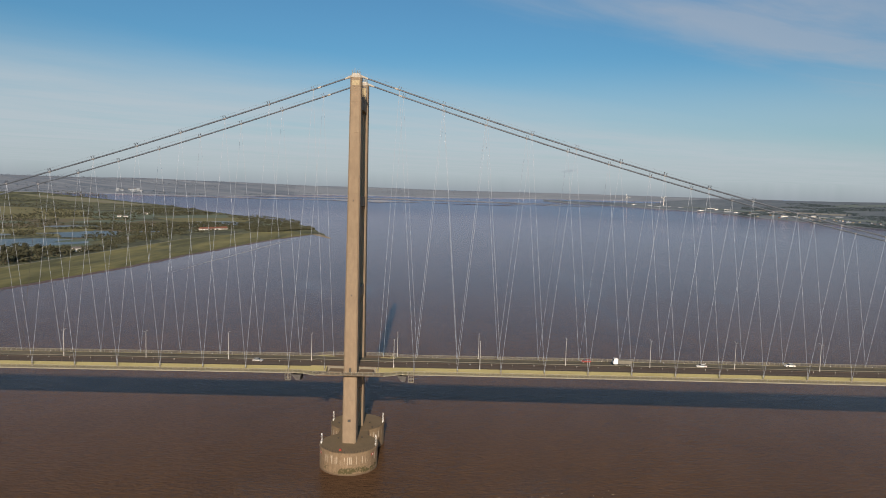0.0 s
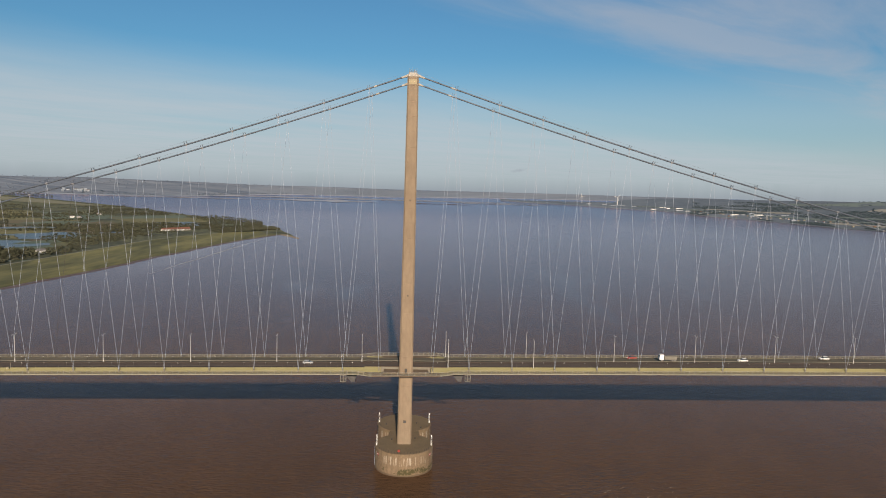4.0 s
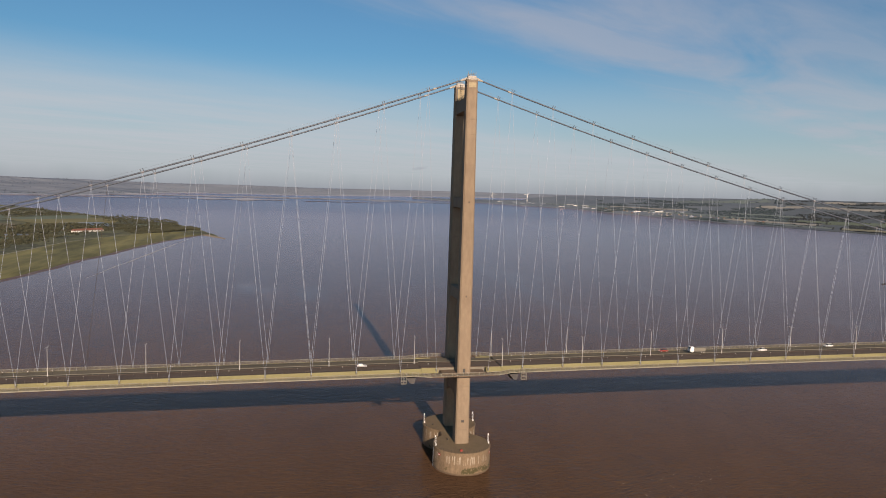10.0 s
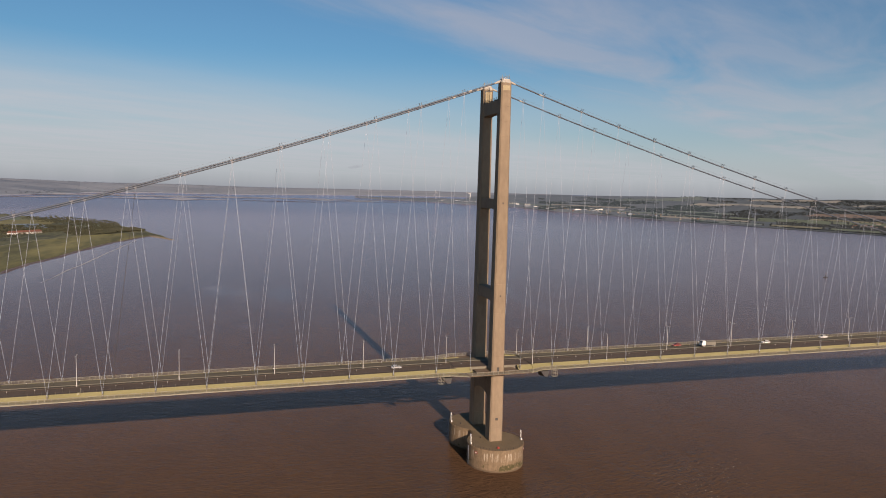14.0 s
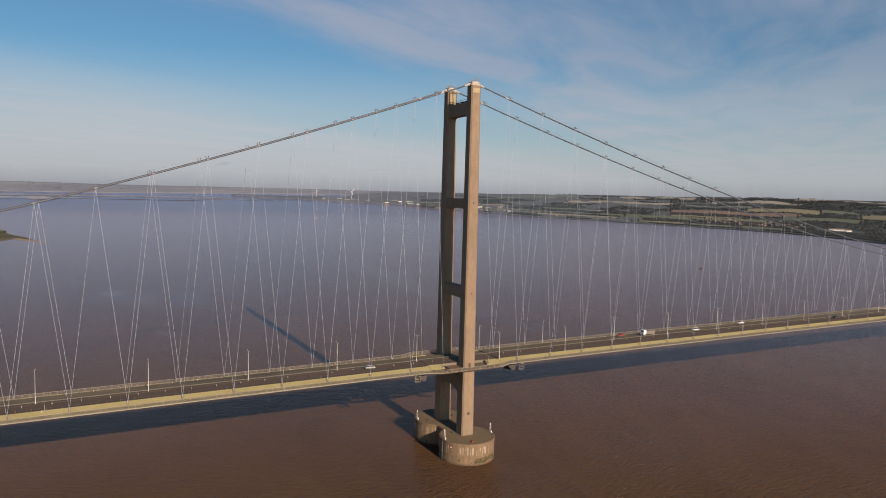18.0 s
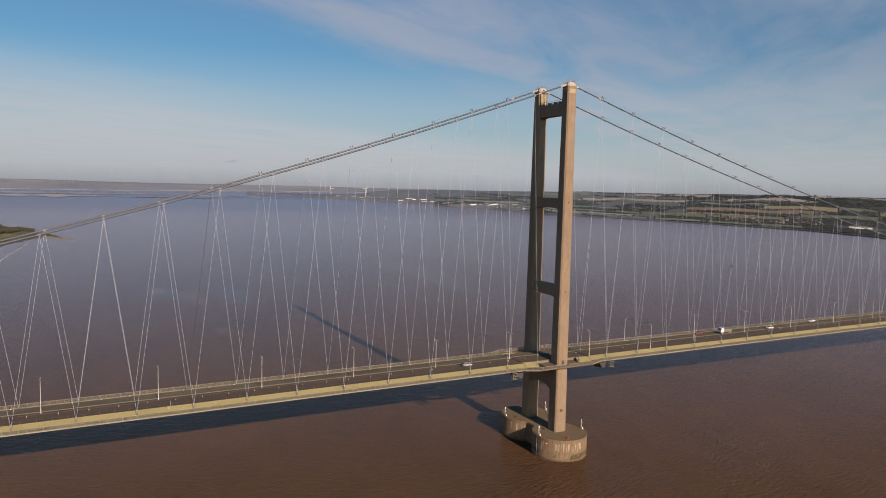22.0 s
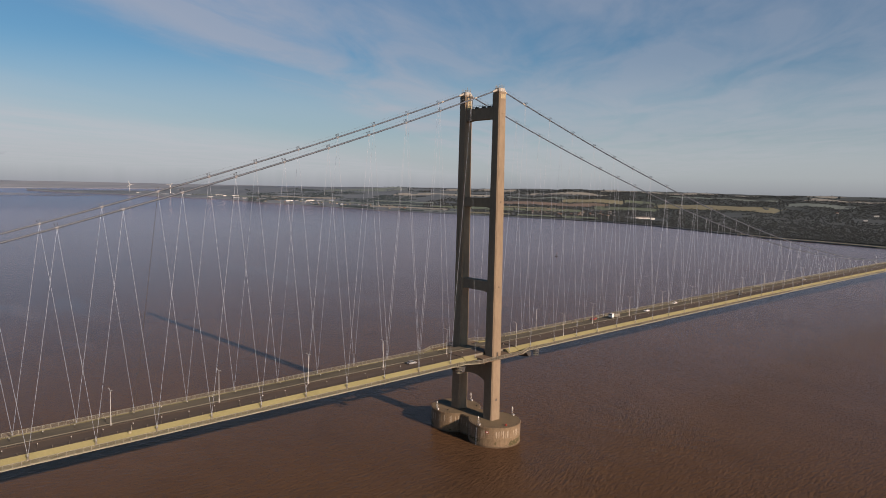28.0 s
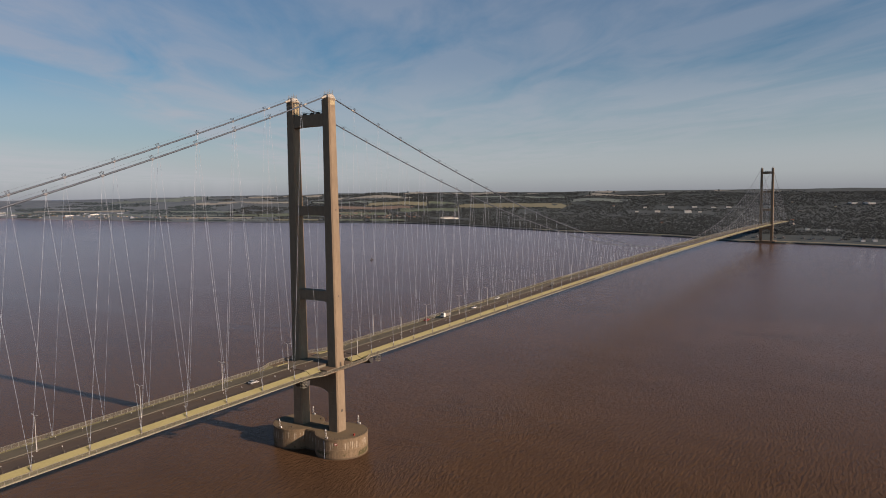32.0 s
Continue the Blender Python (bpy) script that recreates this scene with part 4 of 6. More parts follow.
XS = [-LAST, -28, -22, -20.5, -18, -16, -14, -8, 0, 8, 14, 16, 18, 20.5, 22, 28, LAST]
for turn, way in ((Matrix(), 1), (FLIP, -1)):
    q = Matrix.Translation((0, 0, deck_z(0))) @ turn
    mats = (("footway", M["footway"], [x for x in XS if x <= -14]), ("footway", M["tan"], [x for x in XS if -14 <= x <= 14]), ("footway", M["footway"], [x for x in XS if x >= 14]))
    for name, mat, xs in mats:
        part(name, swung(xs, [(-14.2, WALK_Z - 0.18), (-14.2, WALK_Z), (-11.3, WALK_Z), (-11.3, WALK_Z - 0.18)], way).mesh(name, mat), deck, q)
        part("fascia", swung(xs, [(-14.36, WALK_Z - 0.22), (-14.36, WALK_Z), (-14.2, WALK_Z), (-14.2, WALK_Z - 0.22)], way).mesh("fascia", mat if mat is M["tan"] else M["edge"]), deck, q)
    part("top_rail", swung(XS, [(-14.32, WALK_Z + 1.38), (-14.32, WALK_Z + 1.46), (-14.2, WALK_Z + 1.46), (-14.2, WALK_Z + 1.38)], way).mesh("top_rail", M["rail"]), deck, q)
    part("low_rail", swung(XS, [(-14.3, WALK_Z + 0.14), (-14.3, WALK_Z + 0.22), (-14.22, WALK_Z + 0.22), (-14.22, WALK_Z + 0.14)], way).mesh("low_rail", M["rail"]), deck, q)
    wires = Shape()
    n = int(2 * LAST / 0.15)
    for i in range(n):
        x = -LAST + 2 * LAST * (i + 0.5) / n
        wires.box(x - 0.03, x + 0.03, -14.275 - swing(x), -14.245 - swing(x), WALK_Z + 0.22 + fall(x, way), WALK_Z + 1.38 + fall(x, way))
    part("wire_mesh", wires.mesh("wire_mesh", M["infill"]), deck, q)
    for i in range(32):
        x = -LAST + 2 * LAST * i / 31
        part("rail_post", Shape().box(x - 0.06, x + 0.06, -14.33 - swing(x), -14.19 - swing(x), WALK_Z + 0.05 + fall(x, way), WALK_Z + 1.46 + fall(x, way)).mesh("rail_post", M["rail"]), deck, q)
    for s in (-1, 1):
        for x0 in (9.5, 12.0, 14.5, 17.0):
            x = s * x0
            b = Shape()
            b.add([(x - 0.15, -9.0, -2.4), (x + 0.15, -9.0, -2.4), (x + 0.15, -14.2 - swing(x), WALK_Z - 0.2), (x - 0.15, -14.2 - swing(x), WALK_Z - 0.2), (x - 0.15, -9.0, WALK_Z - 0.2), (x + 0.15, -9.0, WALK_Z - 0.2)],
                  [(0, 1, 2, 3), (3, 2, 5, 4), (0, 4, 5, 1), (0, 3, 4), (1, 5, 2)])
            part("bracket", b.mesh("bracket", M["steel"]), deck, q)


def make_gantry(x, side):
    """Inspection cage hung outside the footway, with its carriage under the deck."""
    root = thing("inspection_gantry", "grey steel inspection cage hung outside the footway railing", "gantry", group="inspection gantries")
    y0, y1, z0, z1 = -16.0, -14.5, -3.9, 0.6
    s = Shape()
    for xx in (-1.1, 0.0, 1.1):
        for yy in (y0, y1):
            s.box(xx - 0.07, xx + 0.07, yy - 0.07, yy + 0.07, z0, z1 if yy == y1 else z0 + 2.6)
    for z in (z0, z0 + 1.2, z0 + 2.6):
        for yy in (y0, y1):
            s.box(-1.15, 1.15, yy - 0.06, yy + 0.06, z - 0.06, z + 0.06)
        for xx in (-1.1, 1.1):
            s.box(xx - 0.06, xx + 0.06, y0, y1, z - 0.06, z + 0.06)
    part("cage", s.mesh("cage", M["steel"]), root)
    part("cage_floor", Shape().box(-1.1, 1.1, y0, y1, z0, z0 + 0.08).mesh("cage_floor", M["steel"]), root)
    c = Shape()
    w = 2.6
    c.add([(w - 4, -14.2, -2.0), (w, -14.2, -2.0), (w - 0.6, -14.2, -4.4), (w - 2.0, -14.2, -4.4), (w - 4, -8.2, -2.4), (w, -8.2, -2.4), (w - 0.6, -8.2, -5.2), (w - 2.0, -8.2, -5.2)],
          [(0, 1, 2, 3), (7, 6, 5, 4), (0, 4, 5, 1), (1, 5, 6, 2), (2, 6, 7, 3), (3, 7, 4, 0)])
    part("carriage", c.mesh("carriage", M["dark"]), root, Matrix.Translation((side * 3.5 - 1, 0, 0)), "dark carriage under the deck")
    root.matrix_basis = Matrix.Translation((x, 0, deck_z(x)))


make_gantry(-25.4, 1)
make_gantry(25.4, -1)

# cables


def cable_mesh(y):
    pts = []
    x = -SOUTH_SPAN
    while x < SPAN + NORTH_SPAN:
        pts.append(x)
        x += 6.0 if -300 < x < 600 else 12.0
    pts += [0.0, SPAN, SPAN + NORTH_SPAN]
    pts = sorted(set(pts))
    s = Shape()
    rings = []
    for x in pts:
        d = Vector((1, 0, cable_z(x + 0.5) - cable_z(x - 0.5))).normalized()
        up = Vector((0, 1, 0)).cross(d) * -1
        rings.append([Vector((x, y, cable_z(x))) + 0.31 * (math.cos(t) * Vector((0, 1, 0)) + math.sin(t) * up) for t in (2 * math.pi * j / 8 for j in range(8))])
    s.loft(rings)
    return s.mesh("cable", M["cable"], True)


for y in (-CABLE_Y, CABLE_Y):
    root = thing("main_cable", "grey steel main cable sweeping between the towers, hung with wire hangers", "cable", group="main cables of the bridge")
    part("cable", cable_mesh(y), root)
    bands = [-band_x(k) for k in range(27)] + [band_x(k) for k in range(76)] + [SPAN + 17.4 + PITCH * k for k in range(14)]
    feet = [-foot_x(k) for k in range(28)] + [foot_x(k) for k in range(77)] + [SPAN + foot_x(k) for k in range(15)]
    pairs = []
    for k in range(27):
        pairs += [(-band_x(k), -foot_x(k)), (-band_x(k), -foot_x(k + 1))]
    for k in range(76):
        pairs += [(band_x(k), foot_x(k)), (band_x(k), foot_x(k + 1))]
    for k in range(14):
        pairs += [(SPAN + band_x(k), SPAN + foot_x(k)), (SPAN + band_x(k), SPAN + foot_x(k + 1))]
    far = Shape()
    for xb, xf in pairs:
        a, b = (xb, y, cable_z(xb) - 0.3), (xf, y, deck_z(xf))
        if a[2] - b[2] < 0.6:
            continue
        if -260 < xf < 620:
            dull = y > 0 and -153.5 < xf < -152.0 and xb > xf
            part("hanger", Shape().tube(a, b, 0.065 if dull else 0.045, 4).mesh("hanger", M["rust" if dull else "hanger"]), root, None, "dark thicker hanger" if dull else "")
        else:
            far.tube(a, b, 0.055, 3)
    tagged(part("far_hangers", far.mesh("far_hangers", M["hanger"]), root), kind="stuff")
    for x0 in (0.0, SPAN):
        for way in (-1, 1):
            xa, xb = x0 + way * 1.9, x0 + way * 4.6
            part("cable_sleeve", Shape().tube((xa, y, cable_z(xa)), (xb, y, cable_z(xb)), 0.62, 10, 0.36).mesh("cable_sleeve", M["cap"]), root, None, "pale conical sleeve beside the saddle")
    for xa, xb in ((-15.6, -14.3), (15.5, 16.8)):
        part("cable_wrap", Shape().tube((xa, y, cable_z(xa)), (xb, y, cable_z(xb)), 0.35, 10).mesh("cable_wrap", M["cap"]), root, None, "pale wrapping round the cable")
    band = Shape().tube((-0.5, 0, 0), (0.5, 0, 0), 0.345, 8).box(-0.22, 0.22, -0.07, 0.07, -0.6, 0)
    band = band.mesh("cable_band", M["band"])
    hoop = []
    for px, pz in ((-0.25, 0.2), (-0.5, 1.35), (-0.42, 1.4), (-0.36, 0.75), (0.36, 0.75), (0.42, 1.4), (0.5, 1.35), (0.25, 0.2)):
        hoop.append([(-0.06, px, pz), (0.06, px, pz), (0.06, px * 0.8, pz - 0.05), (-0.06, px * 0.8, pz - 0.05)])
    hoop = Shape().loft(hoop).mesh("stanchion", M["cable"])
    for dy in (-0.5, 0.5):
        rope = Shape()
        xs = sorted(set([-400.0] + bands + [0.0, SPAN, SPAN + NORTH_SPAN]))
        xs = [x for x in xs if -400 <= x <= 700]
        rope.loft([[(x, y + dy + 0.010 * cy, cable_z(x) + 1.3 + 0.010 * cz) for cy, cz in ((-1, -1), (1, -1), (1, 1), (-1, 1))] for x in xs])
        part("hand_rope", rope.mesh("hand_rope", M["cable"]), root, None, "thin wire hand rope")
    socket = Shape().tube((0, 0, -0.9), (0.32, 0, 0.75), 0.12, 6).tube((0, 0, -0.9), (-0.32, 0, 0.75), 0.12, 6).box(-0.35, 0.35, -0.25, 0.25, -1.1, -0.6).mesh("hanger_socket", M["steel"])
    for x in feet:
        if -260 < x < 620:
            part("hanger_socket", socket, root, Matrix.Translation((x, y, deck_z(x))), "dark socket bracket")
    for x in bands:
        a = math.atan((cable_z(x + 0.5) - cable_z(x - 0.5)))
        clamp = part("cable_band", band, root, Matrix.Translation((x, y, cable_z(x))) @ Matrix.Rotation(-a, 4, "Y"))
        if -300 < x < 500:
            for dx in (-0.45, 0.45):
                part("stanchion", hoop, clamp, Matrix.Translation((dx, 0, 0)))

# lamps: on the central reserve, and at the kerbs beside the tower
def make_lamp(label, arms):
    root = thing("street_lamp", label, "street lamp", group="lamps along the bridge")
    part("pole", Shape().tube((0, 0, 0), (0, 0, 1.6), 0.17, 8).tube((0, 0, 1.6), (0, 0, 11.5), 0.12, 8, 0.075).mesh("pole", M["lamp_steel"]), root)
    for s in arms:
        arm = part("arm", Shape().tube((0, 0, 11.35), (0, s * 1.1, 11.75), 0.06, 6).mesh("arm", M["lamp_steel"]), root)
        lan = Shape().loft([[(-0.17, s * 1.0, 11.68), (0.17, s * 1.0, 11.68), (0.12, s * 1.0, 11.86), (-0.12, s * 1.0, 11.86)], [(-0.2, s * 1.9, 11.74), (0.2, s * 1.9, 11.74), (0.1, s * 1.9, 11.9), (-0.1, s * 1.9, 11.9)]])
        part("lantern", lan.mesh("lantern", M["rail"]), arm)
    return root


lamp = make_lamp("tall pale two-armed street lamp on the central reserve", (-1, 1))
spots = [-18.9 - 36.15 * k for k in range(14)] + [90.9 + 36.15 * k for k in range(37)]
lamp.matrix_basis = pose(spots[0], 0, deck_z(spots[0]) + ROAD_Z + 0.1)
for x in spots[1:]:
    copy_thing(lamp, pose(x, 0, deck_z(x) + ROAD_Z + 0.1))
kerb_lamp = make_lamp("tall pale one-armed street lamp at the kerb near the tower", (1,))
kerb_lamp.matrix_basis = pose(17.6, -9.3, deck_z(17.6) + ROAD_Z - 0.15)
copy_thing(kerb_lamp, pose(53.7, -9.3, deck_z(53.7) + ROAD_Z - 0.15))
for x in (17.6, 53.7):
    copy_thing(kerb_lamp, pose(x, 9.3, deck_z(x) + ROAD_Z - 0.15, 0, 0, 180))


# cream cabinet and post at the kerb
box_root = thing("roadside_cabinet", "cream steel cabinet with a short post at the kerb", "cabinet", m=pose(-160.6, -9.35, deck_z(-160.6) + ROAD_Z - 0.15))
part("post", Shape().tube((0.4, 0, 0), (0.4, 0, 2.1), 0.09, 6).mesh("post", M["rail"]), box_root)
part("body", Shape().box(-0.75, 0.15, -0.9, -0.15, -0.35, 0.55).mesh("body", M["footway"]), box_root)
part("door", Shape().box(-0.68, 0.08, -0.93, -0.9, -0.2, 0.48).mesh("door", M["edge"]), box_root)

# slim marker posts along the lanes
def make_marker():
    root = thing("marker_post", "slim dark marker post with a pale head on the roadway", "post", group="marker posts along the lanes")
    part("post", Shape().tube((0, 0, 0), (0, 0, 0.06), 0.26, 8).tube((0, 0, 0.06), (0, 0, 0.85), 0.11, 8, 0.09).mesh("post", M["rust"]), root)
    part("head", Shape().tube((0, 0, 0.85), (0, 0, 1.12), 0.12, 8, 0.10).mesh("head", M["white"]), root)
    return root


marker = None
for y, shift in ((-4.9, 0.0), (5.6, 3.6)):
    for i in range(-24, 46):
        x = 4.5 + shift + PITCH / 2 * i
        if abs(x) < 12:
            continue
        m = pose(x, y, deck_z(x) + ROAD_Z)
        if marker is None:
            marker = make_marker()
            marker.matrix_basis = m
        else:
            copy_thing(marker, m)


# vehicles
def make_wheel(parent, x, y, r):
    tyre = part("wheel", Shape().tube((x, y - 0.11, r), (x, y + 0.11, r), r, 14).mesh("wheel", M["rubber"]), parent)
    part("rim", Shape().tube((x, y - 0.12, r), (x, y + 0.12, r), r * 0.58, 10).mesh("rim", M["silver"]), tyre)


def make_car(paint, label):
    root = thing("car", label, "car")
    side = [(-2.1, 0.35), (-2.15, 0.8), (-1.9, 0.95), (1.0, 0.95), (1.95, 0.75), (2.1, 0.5), (2.05, 0.3)]
    s = Shape()
    s.loft([[(x, y * w, z) for x, z in side] for y, w in ((-0.86, 1.0), (-0.8, 1.02), (0.8, 1.02), (0.86, 1.0))])
    part("body", s.mesh("body", paint), root)
    roof = Shape().loft([[(x, y, z) for x, y in ((-1.85, -0.78), (1.05, -0.78), (1.05, 0.78), (-1.85, 0.78))] for z in (0.94,)] + [[(x, y, 1.42) for x, y in ((-1.45, -0.6), (0.25, -0.6), (0.25, 0.6), (-1.45, 0.6))]])
    part("windows", roof.mesh("windows", M["glass"]), root, None, "dark glass")
    part("roof", Shape().loft([[(x, y, z) for x, y in ((-1.5 + k, -0.62 + k, ), (0.3 - k, -0.62 + k), (0.3 - k, 0.62 - k), (-1.5 + k, 0.62 - k))] for z, k in ((1.40, 0.0), (1.46, 0.06))]).mesh("roof", paint), root)
    for y in (-0.62, 0.62):
        part("headlight", Shape().box(1.98, 2.12, y - 0.18, y + 0.18, 0.55, 0.7).mesh("headlight", M["white"]), root)
        part("tail_light", Shape().box(-2.18, -2.08, y - 0.16, y + 0.16, 0.65, 0.8).mesh("tail_light", M["red"]), root)
    for x in (-1.3, 1.3):
        for y in (-0.78, 0.78):
            make_wheel(root, x, y, 0.32)
    return root


def make_lorry():
    root = thing("lorry", "tipper lorry with a white cab and grey covered body", "lorry")
    part("cab", Shape().loft([[(x, y, z) for x, y in ((2.2, -1.2), (4.2, -1.2), (4.2, 1.2), (2.2, 1.2))] for z in (0.9, 2.0)] + [[(x, y, 3.1) for x, y in ((2.25, -1.1), (3.8, -1.1), (3.8, 1.1), (2.25, 1.1))]]).mesh("cab", M["white"]), root)
    part("windscreen", Shape().add([(4.16, -1.0, 2.1), (4.16, 1.0, 2.1), (3.86, 0.95, 2.95), (3.86, -0.95, 2.95), (4.22, -1.0, 2.1), (4.22, 1.0, 2.1), (3.92, 0.95, 2.95), (3.92, -0.95, 2.95)], [(3, 2, 1, 0), (4, 5, 6, 7), (0, 1, 5, 4), (2, 3, 7, 6), (1, 2, 6, 5), (3, 0, 4, 7)]).mesh("windscreen", M["glass"]), root)
    part("chassis", Shape().box(-3.5, 4.0, -0.9, 0.9, 0.6, 0.95).mesh("chassis", M["dark"]), root)
    part("load_body", Shape().loft([[(x, y, z) for x, y in ((-3.6, -1.2), (1.9, -1.2), (1.9, 1.2), (-3.6, 1.2))] for z in (0.96, 2.5)]).mesh("load_body", M["tarp"]), root)
    part("cover", Shape().loft([[(-3.6, -1.22, 2.5), (-3.6, 0, 2.7), (-3.6, 1.22, 2.5)], [(1.9, -1.22, 2.5), (1.9, 0, 2.7), (1.9, 1.22, 2.5)]]).mesh("cover", M["tarp"]), root)
    for x in (-2.8, -1.6, 3.1):
        for y in (-1.08, 1.08):
            make_wheel(root, x, y, 0.5)
    return root


def on_road(ob, x, y, north):
    ob.matrix_basis = pose(x, y, deck_z(x) + ROAD_Z, 0, 0, 0 if north else 180)


on_road(make_lorry(), 116.0, 2.7, False)
on_road(make_car(M["white"], "white hatchback car driving on the bridge"), 150.0, 2.7, False)
on_road(make_car(M["silver"], "silver car on the bridge roadway"), -41.5, -2.6, True)
on_road(make_car(M["red"], "red car on the bridge roadway"), 101.0, 6.9, False)
on_road(make_car(M["white"], "white car on the bridge roadway"), 190.0, 7.0, False)
on_road(make_car(M["dark"], "black car on the bridge roadway"), 262.0, -2.6, True)
on_road(make_car(M["silver"], "silver car on the bridge roadway"), 390.0, 2.7, False)

# ---------------------------------------------------------------- shores
def land_sheet(name, label, rows_of, mat, category="field", lift=0.6):
    """A sheet draped over the north shore: rows_of gives rows of (azimuth, metres inland)."""
    v, f = [], []
    n = len(rows_of[0])
    for row in rows_of:
        for az, s in row:
            r0 = lerp_table(NORTH_SHORE, az)[0]
            v.append(warp(*polar(az, r0 + s, north_height(az, r0 + s, s) + lift)))
    for i in range(len(rows_of) - 1):
        for j in range(n - 1):
            p = i * n + j
            f.append((p, p + n, p + n + 1, p + 1))
    return thing(name, label, category, kind="structure", data=mesh_of(name, v, f, mat, True))


FIELD_BOXES = []


def north_field(az0, az1, s0, s1, crop, skew=0.0):
    s1 = s0 + 0.55 * (s1 - s0)
    FIELD_BOXES.append((az0, az1, s0, s1))
    rows = []
    for i in range(7):
        u = i / 6
        row = []
        for j in range(9):
            w = j / 8
            az = az0 + (az1 - az0) * w + skew * (u - 0.5)
            wob = 0.04 * (s1 - s0) * math.sin(w * 9 + az0) * (i in (0, 6))
            row.append((az, s0 + (s1 - s0) * u + wob))
        rows.append(row)
    words = {"stubble": "pale yellow stubble field between hedges", "pasture": "green pasture field between hedges", "plough": "brown ploughed field between hedges"}
    # fields far inland or up the river take the haze-painted crop colours
    mat = M[crop] if az0 + az1 > 82 and s0 < 2200 else M["hazed_green" if crop == "pasture" else "hazed_crop"]
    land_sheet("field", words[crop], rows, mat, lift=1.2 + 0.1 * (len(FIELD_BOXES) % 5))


for spec in ((57, 66, 1650, 2700, "stubble", 1.0), (49.5, 54.5, 1900, 2700, "stubble", 0.5), (52, 57, 1100, 1900, "pasture", 0.6), (33.5, 40, 180, 480, "stubble", 0.6), (40.5, 45.5, 420, 1300, "pasture", 0.5),
             (44, 53, 1400, 2100, "plough", 0.8), (38.5, 47, 520, 1050, "pasture", 0.6), (33, 38, 560, 900, "pasture", 0.4), (46.5, 51, 620, 1200, "pasture", 0.3), (54.5, 57.5, 2100, 2900, "pasture", 0.4),
             (66.5, 71, 2500, 3400, "pasture", 0.5), (68, 74, 3600, 4600, "stubble", 0.8), (36, 44, 2500, 3300, "stubble", 1.0), (47, 53, 3300, 4200, "stubble", 0.8), (53, 62, 4400, 5600, "stubble", 1.0),
             (28, 34, 500, 1100, "pasture", 0.6), (25, 31, 1300, 1900, "stubble", 0.6), (58, 66, 3300, 3900, "pasture", 0.8), (40, 46, 3900, 5000, "plough", 0.8), (62, 70, 5200, 6600, "stubble", 1.0), (30, 37, 3600, 5200, "pasture", 0.8),
             (72, 77, 5500, 7000, "pasture", 0.8), (45, 50, 2350, 2900, "pasture", 0.4), (20, 25, 700, 1600, "pasture", 0.6), (78, 84, 6000, 8000, "stubble", 0.8),
             (36.5, 41, 60, 230, "pasture", 0.3), (41.5, 45, 50, 260, "stubble", 0.3), (45.4, 48.6, 40, 240, "pasture", 0.3), (49, 52, 60, 260, "pasture", 0.2), (44, 49, 900, 1250, "stubble", 0.4), (34, 39, 1100, 1500, "pasture", 0.4)):
    north_field(*spec)


def tufts(count, rng):
    """Uneven crowns: each is a handful of crumpled lumps. Returns vertices and faces of one crown of unit height."""
    octa = np.array([(1, 0, 0), (-1, 0, 0), (0, 1, 0), (0, -1, 0), (0, 0, 1), (0, 0, -1)], float)
    tri = np.array([(0, 2, 4), (2, 1, 4), (1, 3, 4), (3, 0, 4), (2, 0, 5), (1, 2, 5), (3, 1, 5), (0, 3, 5)])
    v, f = [], []
    for k in range(count):
        a = rng.uniform(0, 6.28)
        r = rng.uniform(0, 0.36)
        c = np.array([r * math.cos(a), r * math.sin(a), rng.uniform(0.25, 0.8)])
        q = octa * rng.uniform(0.12, 0.27, (6, 3)) + rng.uniform(-0.05, 0.05, (6, 3))
        v.append(q + c)
        f.append(tri + 6 * k)
    return np.concatenate(v), np.concatenate(f)


def fast_mesh(name, v, f, mat):
    me = bpy.data.meshes.new(name)
    me.vertices.add(len(v))
    me.vertices.foreach_set("co", np.asarray(v, np.float32).ravel())
    me.loops.add(f.size)
    me.loops.foreach_set("vertex_index", f.astype(np.int32).ravel())
    me.polygons.add(len(f))
    me.polygons.foreach_set("loop_start", np.arange(0, f.size, f.shape[1], dtype=np.int32))
    me.polygons.foreach_set("use_smooth", [True] * len(f))
    me.materials.append(mat)
    me.update(calc_edges=True)
    return me


RNG = np.random.default_rng(5)
CROWNS = [tufts(5, RNG) for _ in range(8)]


def wood(name, label, places, mat):
    """places: x, y, z, height; each stands as one crown on its short stem."""
    v, f, n = [], [], 0
    for x, y, z, h in places:
        cv, cf = CROWNS[RNG.integers(len(CROWNS))]
        a = RNG.uniform(0, 6.28)
        c, s = math.cos(a), math.sin(a)
        p = cv * (h * RNG.uniform(1.1, 2.3), h * RNG.uniform(1.1, 2.3), h)
        p = np.stack([p[:, 0] * c - p[:, 1] * s, p[:, 0] * s + p[:, 1] * c, p[:, 2] - 0.1 * h], 1)
        v.append(p + (x, y, z))
        f.append(cf + n)
        n += len(cv)
    return thing(name, label, "woodland", kind="stuff", data=fast_mesh(name, np.concatenate(v), np.concatenate(f), mat))


def in_field(az, s):
    return any(a0 - 0.2 < az < a1 + 0.2 and s0 - 10 < s < s1 + 10 for a0, a1, s0, s1 in FIELD_BOXES)


def north_spot(az, s, h):
    r0 = lerp_table(NORTH_SHORE, az)[0]
    x, y, z = warp(*polar(az, r0 + s, north_height(az, r0 + s, s)))
    k = ((x - MID.x) ** 2 + (y - MID.y) ** 2) ** 0.5 / (r0 + s)
    return (x, y, z, h * k)


